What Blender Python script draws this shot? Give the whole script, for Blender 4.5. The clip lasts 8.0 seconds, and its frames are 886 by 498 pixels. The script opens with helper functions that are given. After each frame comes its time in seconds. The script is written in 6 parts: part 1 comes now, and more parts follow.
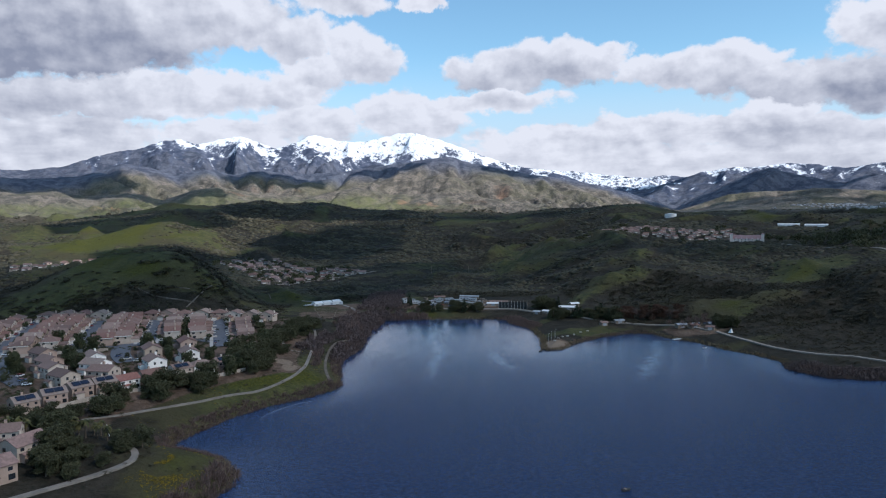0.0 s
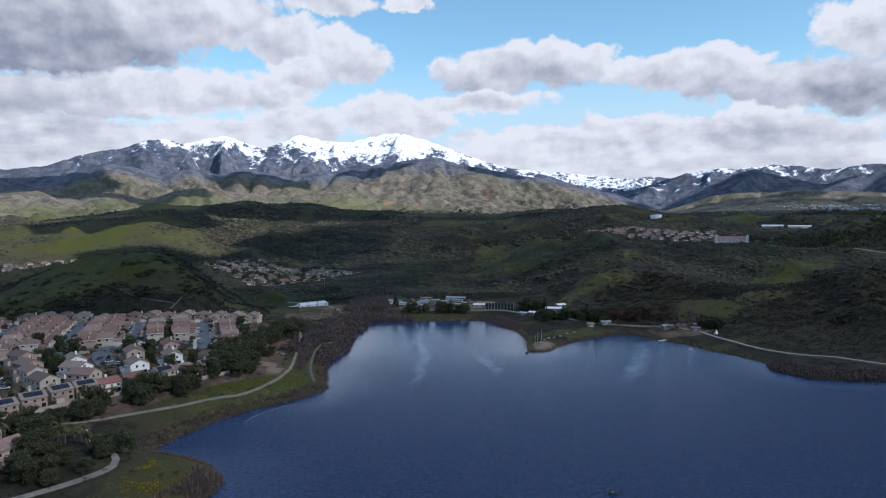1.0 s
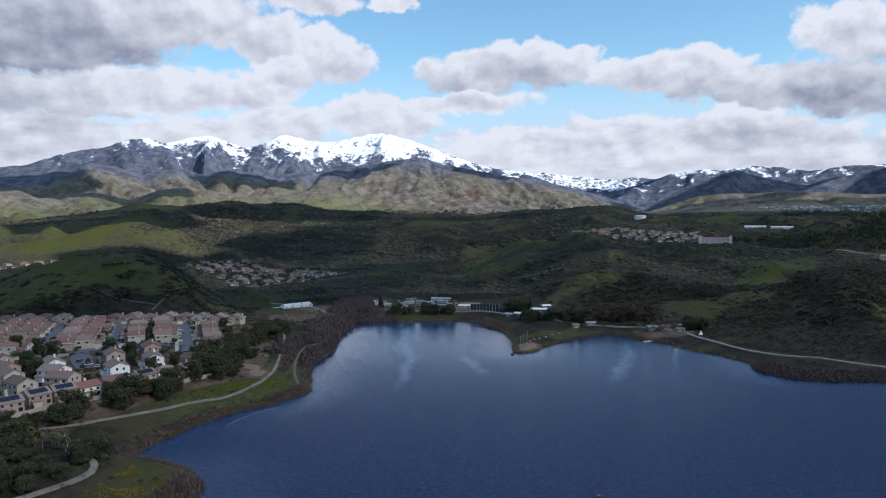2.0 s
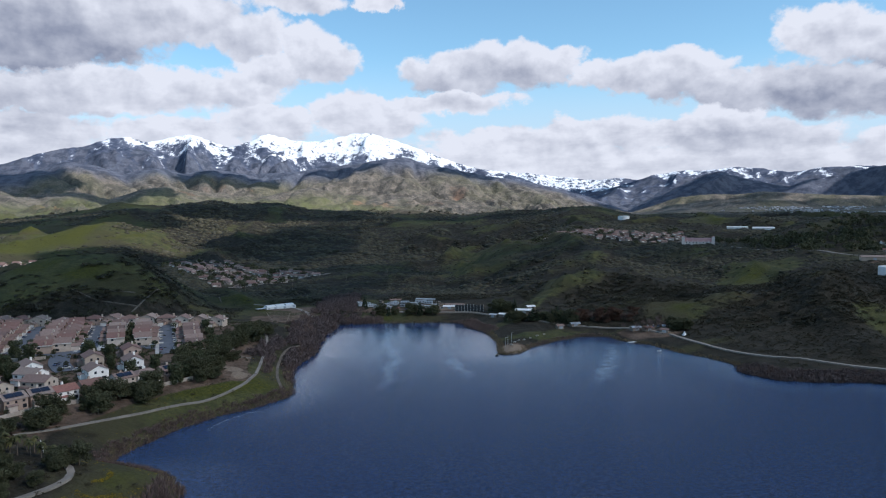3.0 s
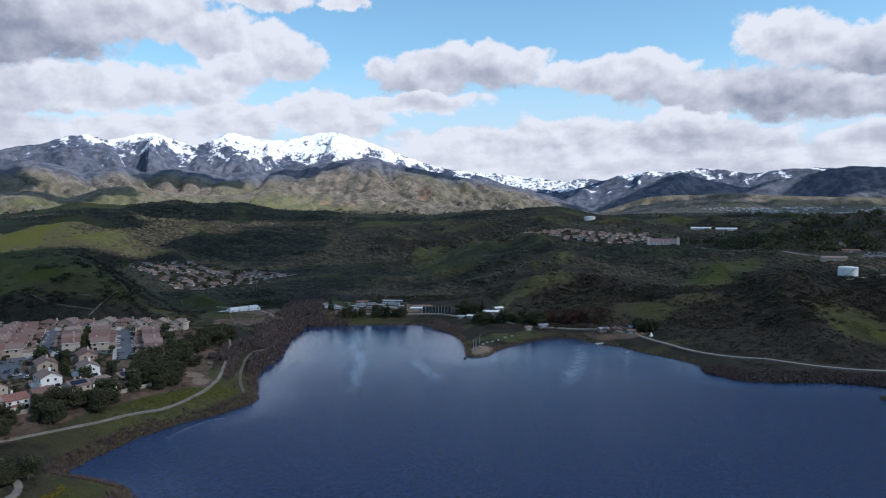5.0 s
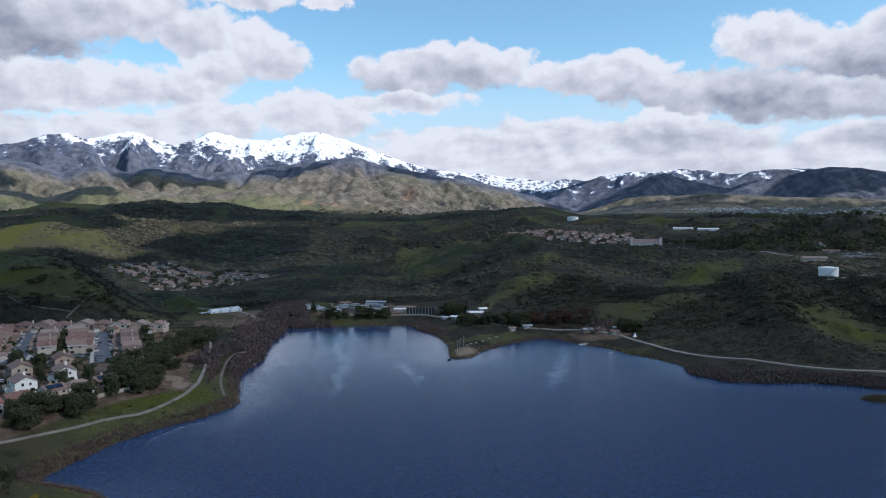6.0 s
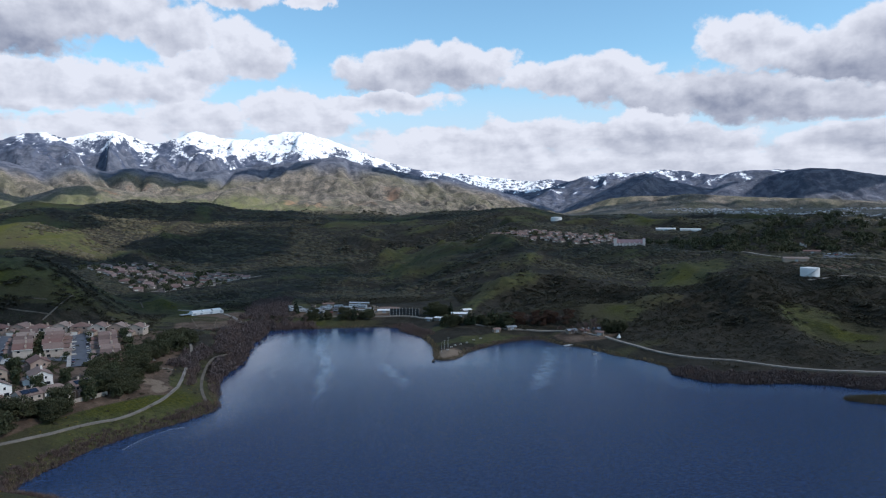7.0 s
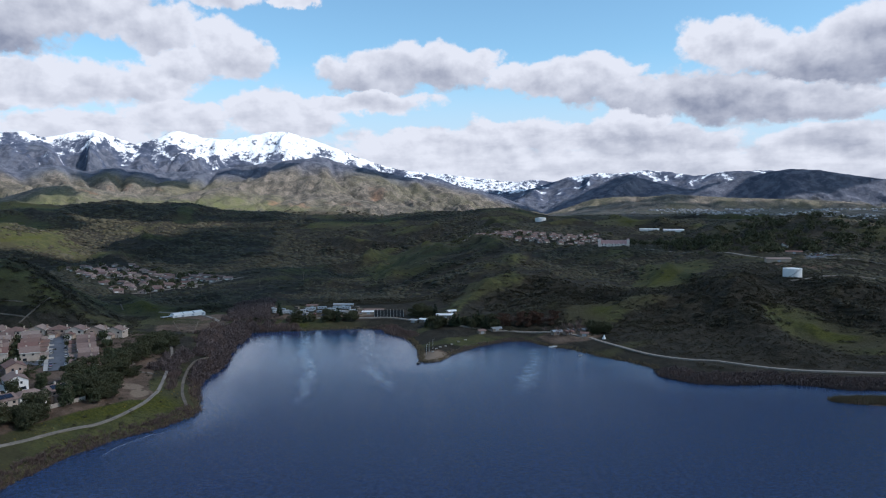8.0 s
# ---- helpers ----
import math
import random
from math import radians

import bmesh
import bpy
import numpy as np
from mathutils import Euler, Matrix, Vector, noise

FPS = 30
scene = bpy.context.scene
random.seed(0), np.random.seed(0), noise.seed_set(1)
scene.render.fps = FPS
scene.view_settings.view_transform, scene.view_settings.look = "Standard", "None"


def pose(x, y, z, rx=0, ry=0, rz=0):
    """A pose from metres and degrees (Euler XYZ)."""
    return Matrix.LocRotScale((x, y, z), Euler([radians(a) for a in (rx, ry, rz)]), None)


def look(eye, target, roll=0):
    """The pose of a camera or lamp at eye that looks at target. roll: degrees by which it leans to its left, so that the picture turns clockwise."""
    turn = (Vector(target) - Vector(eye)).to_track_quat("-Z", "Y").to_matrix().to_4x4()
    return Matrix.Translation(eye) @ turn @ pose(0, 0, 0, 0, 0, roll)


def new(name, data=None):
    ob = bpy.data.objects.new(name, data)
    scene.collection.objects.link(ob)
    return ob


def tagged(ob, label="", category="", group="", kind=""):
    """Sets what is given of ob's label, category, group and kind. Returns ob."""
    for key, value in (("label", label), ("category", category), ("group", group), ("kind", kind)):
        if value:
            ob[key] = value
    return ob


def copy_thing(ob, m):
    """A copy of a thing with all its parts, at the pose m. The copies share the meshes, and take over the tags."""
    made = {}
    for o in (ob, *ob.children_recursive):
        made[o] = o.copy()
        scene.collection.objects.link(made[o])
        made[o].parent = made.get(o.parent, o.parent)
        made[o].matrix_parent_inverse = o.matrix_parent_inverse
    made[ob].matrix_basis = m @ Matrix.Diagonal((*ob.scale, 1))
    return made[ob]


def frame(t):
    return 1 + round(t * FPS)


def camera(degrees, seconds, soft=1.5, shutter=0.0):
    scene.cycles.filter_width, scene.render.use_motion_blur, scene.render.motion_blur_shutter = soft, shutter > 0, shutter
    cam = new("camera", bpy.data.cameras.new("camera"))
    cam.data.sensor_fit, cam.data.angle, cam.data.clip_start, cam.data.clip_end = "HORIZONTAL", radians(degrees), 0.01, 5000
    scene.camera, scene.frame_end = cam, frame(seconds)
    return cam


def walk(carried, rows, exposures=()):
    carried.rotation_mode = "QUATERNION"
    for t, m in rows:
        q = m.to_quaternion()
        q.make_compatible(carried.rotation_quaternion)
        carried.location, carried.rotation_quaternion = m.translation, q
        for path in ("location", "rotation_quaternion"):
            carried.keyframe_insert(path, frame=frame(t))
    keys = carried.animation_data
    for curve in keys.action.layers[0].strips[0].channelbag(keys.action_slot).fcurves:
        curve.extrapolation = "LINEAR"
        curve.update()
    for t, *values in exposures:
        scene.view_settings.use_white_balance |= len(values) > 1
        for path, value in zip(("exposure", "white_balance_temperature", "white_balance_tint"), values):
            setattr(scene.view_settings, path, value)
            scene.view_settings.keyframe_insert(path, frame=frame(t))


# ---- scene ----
cam = camera(64.55, 8.0, soft=1.15)
PATH = [
    (0.0, look((0.00, 0.00, 100.00), (0.03, 998.71, 49.23), -0.52)),
    (1.0, look((-0.05, 2.31, 100.45), (19.49, 1000.86, 50.24), -0.41)),
    (2.0, look((-0.06, 4.83, 100.90), (40.59, 1002.75, 50.91), -0.32)),
    (3.0, look((-0.03, 7.54, 101.35), (62.93, 1004.31, 51.35), -0.24)),
    (4.0, look((0.04, 10.47, 101.79), (86.07, 1005.50, 51.66), -0.18)),
    (5.0, look((0.15, 13.59, 102.23), (109.63, 1006.31, 51.97), -0.12)),
    (6.0, look((0.30, 16.92, 102.66), (133.18, 1006.78, 52.37), -0.08)),
    (7.0, look((0.49, 20.46, 103.09), (156.31, 1006.97, 52.98), -0.05)),
    (8.0, look((0.72, 24.19, 103.52), (178.64, 1006.99, 53.91), -0.03)),
]
walk(cam, PATH, [(0.0, 0.0, 5900, 14), (8.0, 0.0, 5900, 14)])

# ---- world, sun ----
SUN_AZ, SUN_EL = 118.0, 42.0      # clockwise from the view's +y, and above the horizon
SUN_DIR = Vector((math.sin(radians(SUN_AZ)) * math.cos(radians(SUN_EL)),
                  math.cos(radians(SUN_AZ)) * math.cos(radians(SUN_EL)), math.sin(radians(SUN_EL))))
sun = new("sun", bpy.data.lights.new("sun", "SUN"))
sun.data.energy, sun.data.angle, sun.data.color = 4.8, radians(0.55), (1.0, 0.94, 0.85)
sun.matrix_world = look(tuple(SUN_DIR * 3000), (0, 0, 0))

# cumulus heaps of the sky: azimuth, elevation, half width, reach up and down, in degrees; greyness at the crown and at the base
HEAPS_WEST = [(-30.4, 13.6, 13.1, 4.8, 3.7, 0.50, 1.0), (-19.6, 15.3, 6.5, 3.3, 2.7, 0.12, 0.45), (-12.6, 14.0, 4.2, 1.9, 1.9, 0.05, 0.35), (-15.1, 15.0, 4.0, 2.7, 2.2, 0.10, 0.35),
              (-7.5, 16.6, 3.4, 1.8, 1.1, 0.05, 0.30), (-1.7, 16.7, 1.7, 1.1, 0.7, 0.05, 0.20), (-6.4, 12.9, 2.8, 2.1, 2.2, 0.02, 0.35), (-10.0, 11.4, 3.6, 1.4, 1.6, 0.02, 0.25),
              (-16.9, 9.6, 4.9, 1.9, 1.9, 0.00, 0.30), (-21.4, 9.8, 3.1, 1.6, 1.7, 0.00, 0.35), (-12.2, 9.9, 3.8, 1.7, 1.6, 0.00, 0.30), (-25.2, 8.9, 4.6, 1.7, 1.6, 0.12, 0.55),
              (-30.2, 8.6, 4.8, 1.8, 1.8, 0.28, 0.70)]
HEAPS_MIDDLE = [(-29.0, 6.0, 7.7, 1.8, 2.4, 0.32, 0.62), (-17.0, 6.9, 5.7, 1.0, 1.8, 0.10, 0.35), (-10.1, 7.8, 4.5, 1.1, 1.8, 0.08, 0.40), (-4.2, 8.5, 2.9, 1.8, 1.8, 0.00, 0.30),
                (-1.7, 7.7, 4.4, 1.7, 1.9, 0.05, 0.30), (9.4, 12.4, 4.2, 1.6, 2.3, 0.02, 0.75), (5.4, 11.8, 5.1, 1.5, 2.0, 0.08, 0.70), (12.9, 12.4, 2.8, 1.2, 1.5, 0.05, 0.50),
                (3.1, 9.3, 6.9, 0.8, 1.0, 0.08, 0.25), (22.1, 11.2, 3.5, 1.5, 2.4, 0.00, 0.55), (18.0, 11.0, 3.4, 1.5, 1.5, 0.08, 0.50), (27.0, 9.6, 4.9, 1.7, 1.9, 0.15, 0.75)]
HEAPS_EAST = [(30.8, 9.0, 5.2, 2.1, 2.0, 0.42, 1.00), (25.2, 7.4, 2.5, 1.1, 1.7, 0.00, 0.35), (16.4, 6.8, 5.3, 1.2, 1.6, 0.05, 0.50), (27.0, 6.1, 7.8, 1.1, 1.8, 0.35, 0.85),
              (9.4, 6.2, 7.7, 1.2, 1.8, 0.05, 0.30), (21.3, 6.8, 4.3, 0.9, 1.9, 0.10, 0.45), (32.2, 12.8, 3.9, 1.7, 1.7, 0.05, 0.35), (38.2, 11.7, 5.7, 1.9, 2.4, 0.12, 1.00),
              (41.6, 12.2, 4.7, 2.4, 3.1, 0.20, 1.00), (36.4, 8.5, 7.8, 1.6, 1.6, 0.30, 0.85), (40.1, 5.5, 6.4, 1.2, 1.6, 0.30, 0.70)]


class Nodes:
    """Short hand for wiring nodes."""

    def __init__(self, tree):
        self.tree = tree

    def add(self, kind):
        return self.tree.nodes.new(kind)

    def plug(self, socket, value):
        if hasattr(value, "is_linked"):
            self.tree.links.new(value, socket)
        else:
            socket.default_value = value

    def math(self, op, a, b=0.0, c=0.0, clamp=False):
        n = self.add("ShaderNodeMath")
        n.operation, n.use_clamp = op, clamp
        for s, v in zip(n.inputs, (a, b, c)):
            self.plug(s, v)
        return n.outputs[0]

    def ramp(self, value, lo, hi, a=0.0, b=1.0, smooth=True):
        n = self.add("ShaderNodeMapRange")
        n.interpolation_type = "SMOOTHSTEP" if smooth else "LINEAR"
        for s, v in zip(n.inputs, (value, lo, hi, a, b)):
            self.plug(s, v)
        return n.outputs[0]

    def mix(self, fac, a, b, blend="MIX"):
        n = self.add("ShaderNodeMix")
        n.data_type, n.blend_type = "RGBA", blend
        self.plug(n.inputs[0], fac)
        for s, v in zip(n.inputs[6:8], (a, b)):
            self.plug(s, v if hasattr(v, "is_linked") or len(v) == 4 else (*v, 1.0))
        return n.outputs[2]

    def xyz(self, x, y, z=0.0):
        n = self.add("ShaderNodeCombineXYZ")
        for s, v in zip(n.inputs, (x, y, z)):
            self.plug(s, v)
        return n.outputs[0]

    def noise(self, vector, scale, detail=5.0, rough=0.55, distort=0.0):
        n = self.add("ShaderNodeTexNoise")
        self.plug(n.inputs["Vector"], vector)
        n.inputs["Scale"].default_value, n.inputs["Detail"].default_value = scale, detail
        n.inputs["Roughness"].default_value, n.inputs["Distortion"].default_value = rough, distort
        return n.outputs["Fac"]


def heap_field():
    """A node group: how deep inside the cumulus heaps a sky direction (azimuth, elevation) lies, and how grey they are there."""
    tree = bpy.data.node_groups.new("heap_field", "ShaderNodeTree")
    tree.interface.new_socket("Azimuth", in_out="INPUT", socket_type="NodeSocketFloat")
    tree.interface.new_socket("Elevation", in_out="INPUT", socket_type="NodeSocketFloat")
    tree.interface.new_socket("Depth", in_out="OUTPUT", socket_type="NodeSocketFloat")
    tree.interface.new_socket("Grey", in_out="OUTPUT", socket_type="NodeSocketFloat")
    k = Nodes(tree)
    inp, out = k.add("NodeGroupInput"), k.add("NodeGroupOutput")
    az, el = inp.outputs[0], inp.outputs[1]
    # low, far banks of cloud over the range; and broken cloud high overhead, out to every side
    low = k.ramp(el, 4.0, 9.0, 0.55, -0.7, smooth=False)
    high = k.ramp(el, 17.0, 60.0, -0.75, -0.1, smooth=False)
    best, grey = k.math("MAXIMUM", low, high), 0.22
    for u, v, wide, up, down, crown, base in HEAPS_WEST + HEAPS_MIDDLE + HEAPS_EAST:
        du = k.math("MULTIPLY_ADD", az, 1 / wide, -u / wide)
        dv = k.math("MAXIMUM", k.math("MULTIPLY_ADD", el, 1 / up, -v / up), k.math("MULTIPLY_ADD", el, -1 / down, v / down))
        r = k.math("SQRT", k.math("MULTIPLY_ADD", du, du, k.math("MULTIPLY", dv, dv)))
        depth = k.math("SUBTRACT", 1.0, r)
        tone = k.ramp(el, v + 0.35 * up, v - 0.72 * down, crown, base, smooth=False)
        # neighbours run into one another softly
        share = k.math("MULTIPLY_ADD", k.math("SUBTRACT", depth, best), 2.2, 0.5, clamp=True)
        grey = k.math("MULTIPLY_ADD", share, k.math("SUBTRACT", tone, grey), grey)
        best = k.math("MAXIMUM", best, depth)
    k.plug(out.inputs[0], best)
    k.plug(out.inputs[1], grey)
    return tree


def build_world():
    world = bpy.data.worlds.new("sky")
    scene.world = world
    world.use_nodes = True
    world.node_tree.nodes.clear()
    k = Nodes(world.node_tree)
    way = k.add("ShaderNodeTexCoord").outputs["Generated"]
    sep = k.add("ShaderNodeSeparateXYZ")
    k.plug(sep.inputs[0], way)
    az = k.math("MULTIPLY", k.math("ARCTAN2", sep.outputs[0], sep.outputs[1]), 57.2958)
    el = k.math("MULTIPLY", k.math("ARCSINE", sep.outputs[2]), 57.2958)
    # clouds seem flatter towards the horizon
    flat = k.math("POWER", k.math("MAXIMUM", k.math("ADD", el, 3.0), 0.5), 0.72)

    def puffs(scale, z, detail, rough, du=0.0, dv=0.0):
        at = k.xyz(k.math("ADD", k.math("MULTIPLY", az, 0.30), du), k.math("ADD", k.math("MULTIPLY", flat, 1.05), dv), z)
        return k.noise(at, scale, detail, rough)

    # billowing edges: the heaps are drawn out by two scales of eddies
    swell_u, swell_v = k.math("SUBTRACT", puffs(0.9, 3.7, 7.0, 0.58), 0.5), k.math("SUBTRACT", puffs(0.9, 11.2, 7.0, 0.58), 0.5)
    group = k.add("ShaderNodeGroup")
    group.node_tree = heap_field()
    k.plug(group.inputs[0], k.math("MULTIPLY_ADD", swell_u, 5.5, az))
    k.plug(group.inputs[1], k.math("MULTIPLY_ADD", swell_v, k.ramp(el, 3.0, 11.0, 1.8, 3.2), k.math("ADD", el, 0.35)))
    depth, grey = group.outputs[0], group.outputs[1]
    here, sunward = puffs(1.1, 5.1, 4.5, 0.52), puffs(1.1, 5.1, 4.5, 0.52, 0.14, 0.26)
    d0 = k.math("MULTIPLY_ADD", k.math("SUBTRACT", here, 0.5), 0.95, depth)
    cover = k.ramp(k.math("MULTIPLY_ADD", k.math("SUBTRACT", puffs(3.2, 8.3, 6.0, 0.6), 0.5), 0.62, d0), -0.12, 0.20)
    # each puff is grey where more cloud stands between it and the sun
    relief = k.math("MULTIPLY", k.math("SUBTRACT", sunward, here), 1.5)
    thin = k.ramp(d0, 0.05, 0.75, -0.12, 0.10)
    shade = k.math("ADD", k.math("ADD", k.math("MULTIPLY", grey, k.ramp(el, 5.0, 9.0, 0.66, 1.0)), thin), relief)
    # far clouds lie in rows
    rows = k.noise(k.xyz(k.math("MULTIPLY", az, 0.10), k.math("MULTIPLY", el, 0.55), 5.3), 1.6, 5.0, 0.55, 0.25)
    rows = k.math("MULTIPLY", k.ramp(rows, 0.36, 0.68, -0.7, 1.0), k.ramp(el, 9.5, 6.0, 0.04, 0.12))
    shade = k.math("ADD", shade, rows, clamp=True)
    cloud = k.mix(shade, (0.81, 0.815, 0.825), (0.28, 0.305, 0.375))
    sky = k.add("ShaderNodeTexSky")
    sky.sky_type, sky.sun_disc, sky.sun_elevation, sky.sun_rotation = "NISHITA", False, radians(SUN_EL), radians(SUN_AZ)
    sky.altitude, sky.air_density, sky.dust_density, sky.ozone_density = 250.0, 1.0, 0.4, 2.0
    clear = k.mix(1.0, sky.outputs[0], (0.155, 0.184, 0.164), "MULTIPLY")
    clear = k.mix(k.ramp(el, 13.0, 4.0, 0.0, 0.8), clear, (0.60, 0.70, 0.79))
    whole = k.mix(cover, clear, cloud)
    back = k.add("ShaderNodeBackground")
    k.plug(back.inputs[0], whole)
    back.inputs[1].default_value = 1.0
    k.plug(k.add("ShaderNodeOutputWorld").inputs[0], back.outputs[0])


build_world()

# ---- the shape of the land ----
def smooth(x, lo, hi):
    s = np.clip((x - lo) / (hi - lo), 0.0, 1.0)
    return s * s * (3 - 2 * s)


_rng = np.random.RandomState(7)
_PERM = np.concatenate([_rng.permutation(256)] * 2)
_GRAD = np.stack([np.cos(np.arange(256) * 2.39996), np.sin(np.arange(256) * 2.39996)], 1)


def perlin(x, y):
    xi, yi = np.floor(x).astype(int), np.floor(y).astype(int)
    xf, yf = x - xi, y - yi
    xi, yi = xi & 255, yi & 255
    u, v = xf ** 3 * (xf * (xf * 6 - 15) + 10), yf ** 3 * (yf * (yf * 6 - 15) + 10)

    def g(i, j):
        k = _GRAD[_PERM[_PERM[(xi + i) & 255] + ((yi + j) & 255)]]
        return k[..., 0] * (xf - i) + k[..., 1] * (yf - j)
    a = g(0, 0) * (1 - u) + g(1, 0) * u
    b = g(0, 1) * (1 - u) + g(1, 1) * u
    return (a * (1 - v) + b * v) * 1.5


def fbm(x, y, size, octaves=4, gain=0.5, seed=0.0):
    total, amp = 0.0, 1.0
    for o in range(octaves):
        f = 2.03 ** o / size
        total = total + amp * perlin(x * f + seed + 17.3 * o, y * f - seed + 9.1 * o)
        amp *= gain
    return total


def ridged(x, y, size, octaves=4, gain=0.5, seed=0.0):
    total, amp, carry = 0.0, 1.0, 1.0
    for o in range(octaves):
        f = 2.07 ** o / size
        n = 1.0 - np.abs(perlin(x * f + seed + 31.7 * o, y * f + seed - 5.3 * o)) * 1.6
        n = np.clip(n, 0, 1) ** 2 * carry
        total, carry, amp = total + amp * n, np.clip(n * 1.6, 0, 1), amp * gain
    return total


# shore of the lake, round from the near headland of the housing side
SHORE_WEST = [(-60, 60), (-100, 180), (-83, 245), (-79, 254), (-81, 267), (-90, 282), (-104, 290), (-117, 296), (-119, 306), (-115, 317),
              (-107, 340), (-93, 362), (-76, 378), (-63, 396), (-61, 409), (-67, 439), (-71, 473), (-62, 523), (-65, 585), (-59, 623), (-57, 655)]
SHORE_HEAD = [(-24, 656), (8, 657), (45, 657), (60, 649), (61, 629), (74, 603), (77, 551), (71, 508), (75, 503), (86, 507), (101, 531),
              (124, 554), (150, 571), (169, 570), (177, 548), (192, 531), (204, 499), (216, 479)]
SHORE_EAST = [(223, 458), (217, 435), (230, 413), (250, 407), (278, 404), (295, 396), (308, 384), (340, 376), (400, 340), (460, 250),
              (430, 60), (300, -70), (120, -130), (-20, -60)]
LAKE = np.array(SHORE_WEST + SHORE_HEAD + SHORE_EAST, float)


def shore_distance(x, y):
    """Metres from the shore, positive on land."""
    x, y = np.asarray(x, float), np.asarray(y, float)
    best, inside = np.full(x.shape, 1e9), np.zeros(x.shape, bool)
    for (ax, ay), (bx, by) in zip(LAKE, np.roll(LAKE, -1, 0)):
        ex, ey = bx - ax, by - ay
        t = np.clip(((x - ax) * ex + (y - ay) * ey) / (ex * ex + ey * ey), 0, 1)
        best = np.minimum(best, (x - ax - t * ex) ** 2 + (y - ay - t * ey) ** 2)
        cross = ((ay > y) != (by > y)) & (x < ex * (y - ay) / (ey if ey else 1e-9) + ax)
        inside ^= cross
    return np.sqrt(best) * np.where(inside, -1, 1)


# crests that ring the lake: distance, widths before and behind the crest, floor, sharpness, (azimuth, height)
SNOW = [(-60, 280), (-32.4, 361), (-30.4, 362), (-28.4, 382), (-25.6, 456), (-23.3, 494), (-21.4, 548), (-20.4, 557), (-19.2, 527), (-17.8, 557),
        (-16.2, 584), (-14.9, 553), (-13.2, 507), (-11.5, 558), (-10.4, 605), (-8.4, 562), (-6.2, 556), (-3.9, 607), (-2.1, 611), (-0.2, 568),
        (2.5, 492), (5.3, 418), (7.1, 381), (9.8, 335), (12.1, 269), (16, 60)]
FAR_SNOW = [(0, 300), (4.8, 417), (7.1, 403), (11.6, 367), (13.8, 342), (16.0, 320), (17.7, 339), (20.2, 305), (24, 260), (60, 200)]
RIGHT_SNOW = [(11, 90), (14.3, 198), (17.7, 276), (20.2, 342), (22.7, 365), (24.3, 364), (26.2, 380), (28.1, 368), (29.9, 336), (31.7, 360),
              (33.7, 363), (36.4, 358), (38.5, 321), (42.3, 256), (70, 200)]
PYRAMID = [(14, 60), (16.9, 75), (18.2, 127), (20.3, 192), (22.3, 253), (23.9, 307), (25.1, 328), (26.2, 297), (28.1, 261), (29.9, 235),
           (30.7, 266), (32.7, 285), (34.6, 317), (36.3, 337), (38.5, 324), (40.0, 301), (42.3, 272), (70, 150)]
LOW_RIGHT = [(15, 70), (17.3, 77), (20.3, 139), (22.3, 181), (24.7, 192), (26.2, 188), (28.1, 201), (29.9, 194), (32.7, 181), (36.5, 174),
             (40.0, 161), (42.4, 130), (60, 100)]
DARK_RIGHT = [(17, 70), (19.0, 78), (20.3, 111), (21.5, 138), (23.9, 149), (26.2, 162), (29.6, 152), (31.0, 130), (32.8, 95), (60, 70)]
FOOT_BACK = [(-60, 200), (-32.4, 288), (-30.5, 281), (-27.1, 301), (-24.5, 365), (-22.6, 343), (-20.7, 304), (-18.7, 342), (-16.6, 313),
             (-14.5, 338), (-12.0, 316), (-8.4, 332), (-5.7, 354), (-2.1, 387), (0.7, 414), (2.5, 370), (7.1, 307), (11.6, 258), (15.1, 195),
             (18.2, 114), (21, 60)]
FOOT_FRONT = [(-60, 150), (-32.5, 187), (-30.5, 199), (-28.8, 211), (-27.5, 173), (-26.0, 190), (-23.4, 198), (-21.9, 167), (-19.5, 216),
              (-17.5, 229), (-14.6, 200), (-11.1, 180), (-9.1, 205), (-6.7, 231), (-4.4, 192), (-1.2, 199), (2.5, 177), (7.1, 143), (11.6, 105), (16, 60)]
SKYLINE = [(-90, 60), (-32.5, 78), (-30.6, 80), (-27.2, 92), (-23.5, 112), (-21.2, 140), (-18.4, 125), (-16.7, 136), (-14.6, 151), (-12.9, 137),
           (-9.8, 141), (-8.5, 125), (-4.4, 114), (-0.8, 101), (2.0, 100), (4.8, 95), (7.1, 109), (11.6, 113), (14.3, 100), (18, 70)]
TANK_HILL = [(7, 60), (9.4, 88), (11.6, 107), (14.3, 125), (16.0, 130), (17.3, 112), (19.5, 91), (22.4, 80), (26, 60)]
MESA = [(12, 55), (15.5, 72), (19.1, 81), (23.7, 89), (28.6, 91), (33.4, 88), (36.4, 75), (50, 60)]
DARK_HILL = [(28, 55), (30.5, 83), (32.5, 91), (34.4, 97), (37.3, 101), (39.3, 97), (42.1, 84), (60, 60)]
SUNLIT_HILL = [(-90, 30), (-32.6, 45), (-30.7, 48), (-27.3, 53), (-23.6, 76), (-20.8, 83), (-18.4, 66), (-16.4, 29), (-14, 0)]
LEFT_HILL = [(-90, 20), (-32.9, 30), (-30.9, 37), (-28.8, 48), (-26.3, 57), (-23.7, 61), (-21.4, 63), (-19.4, 55), (-17.8, 39), (-15.7, 17), (-13.6, 0)]
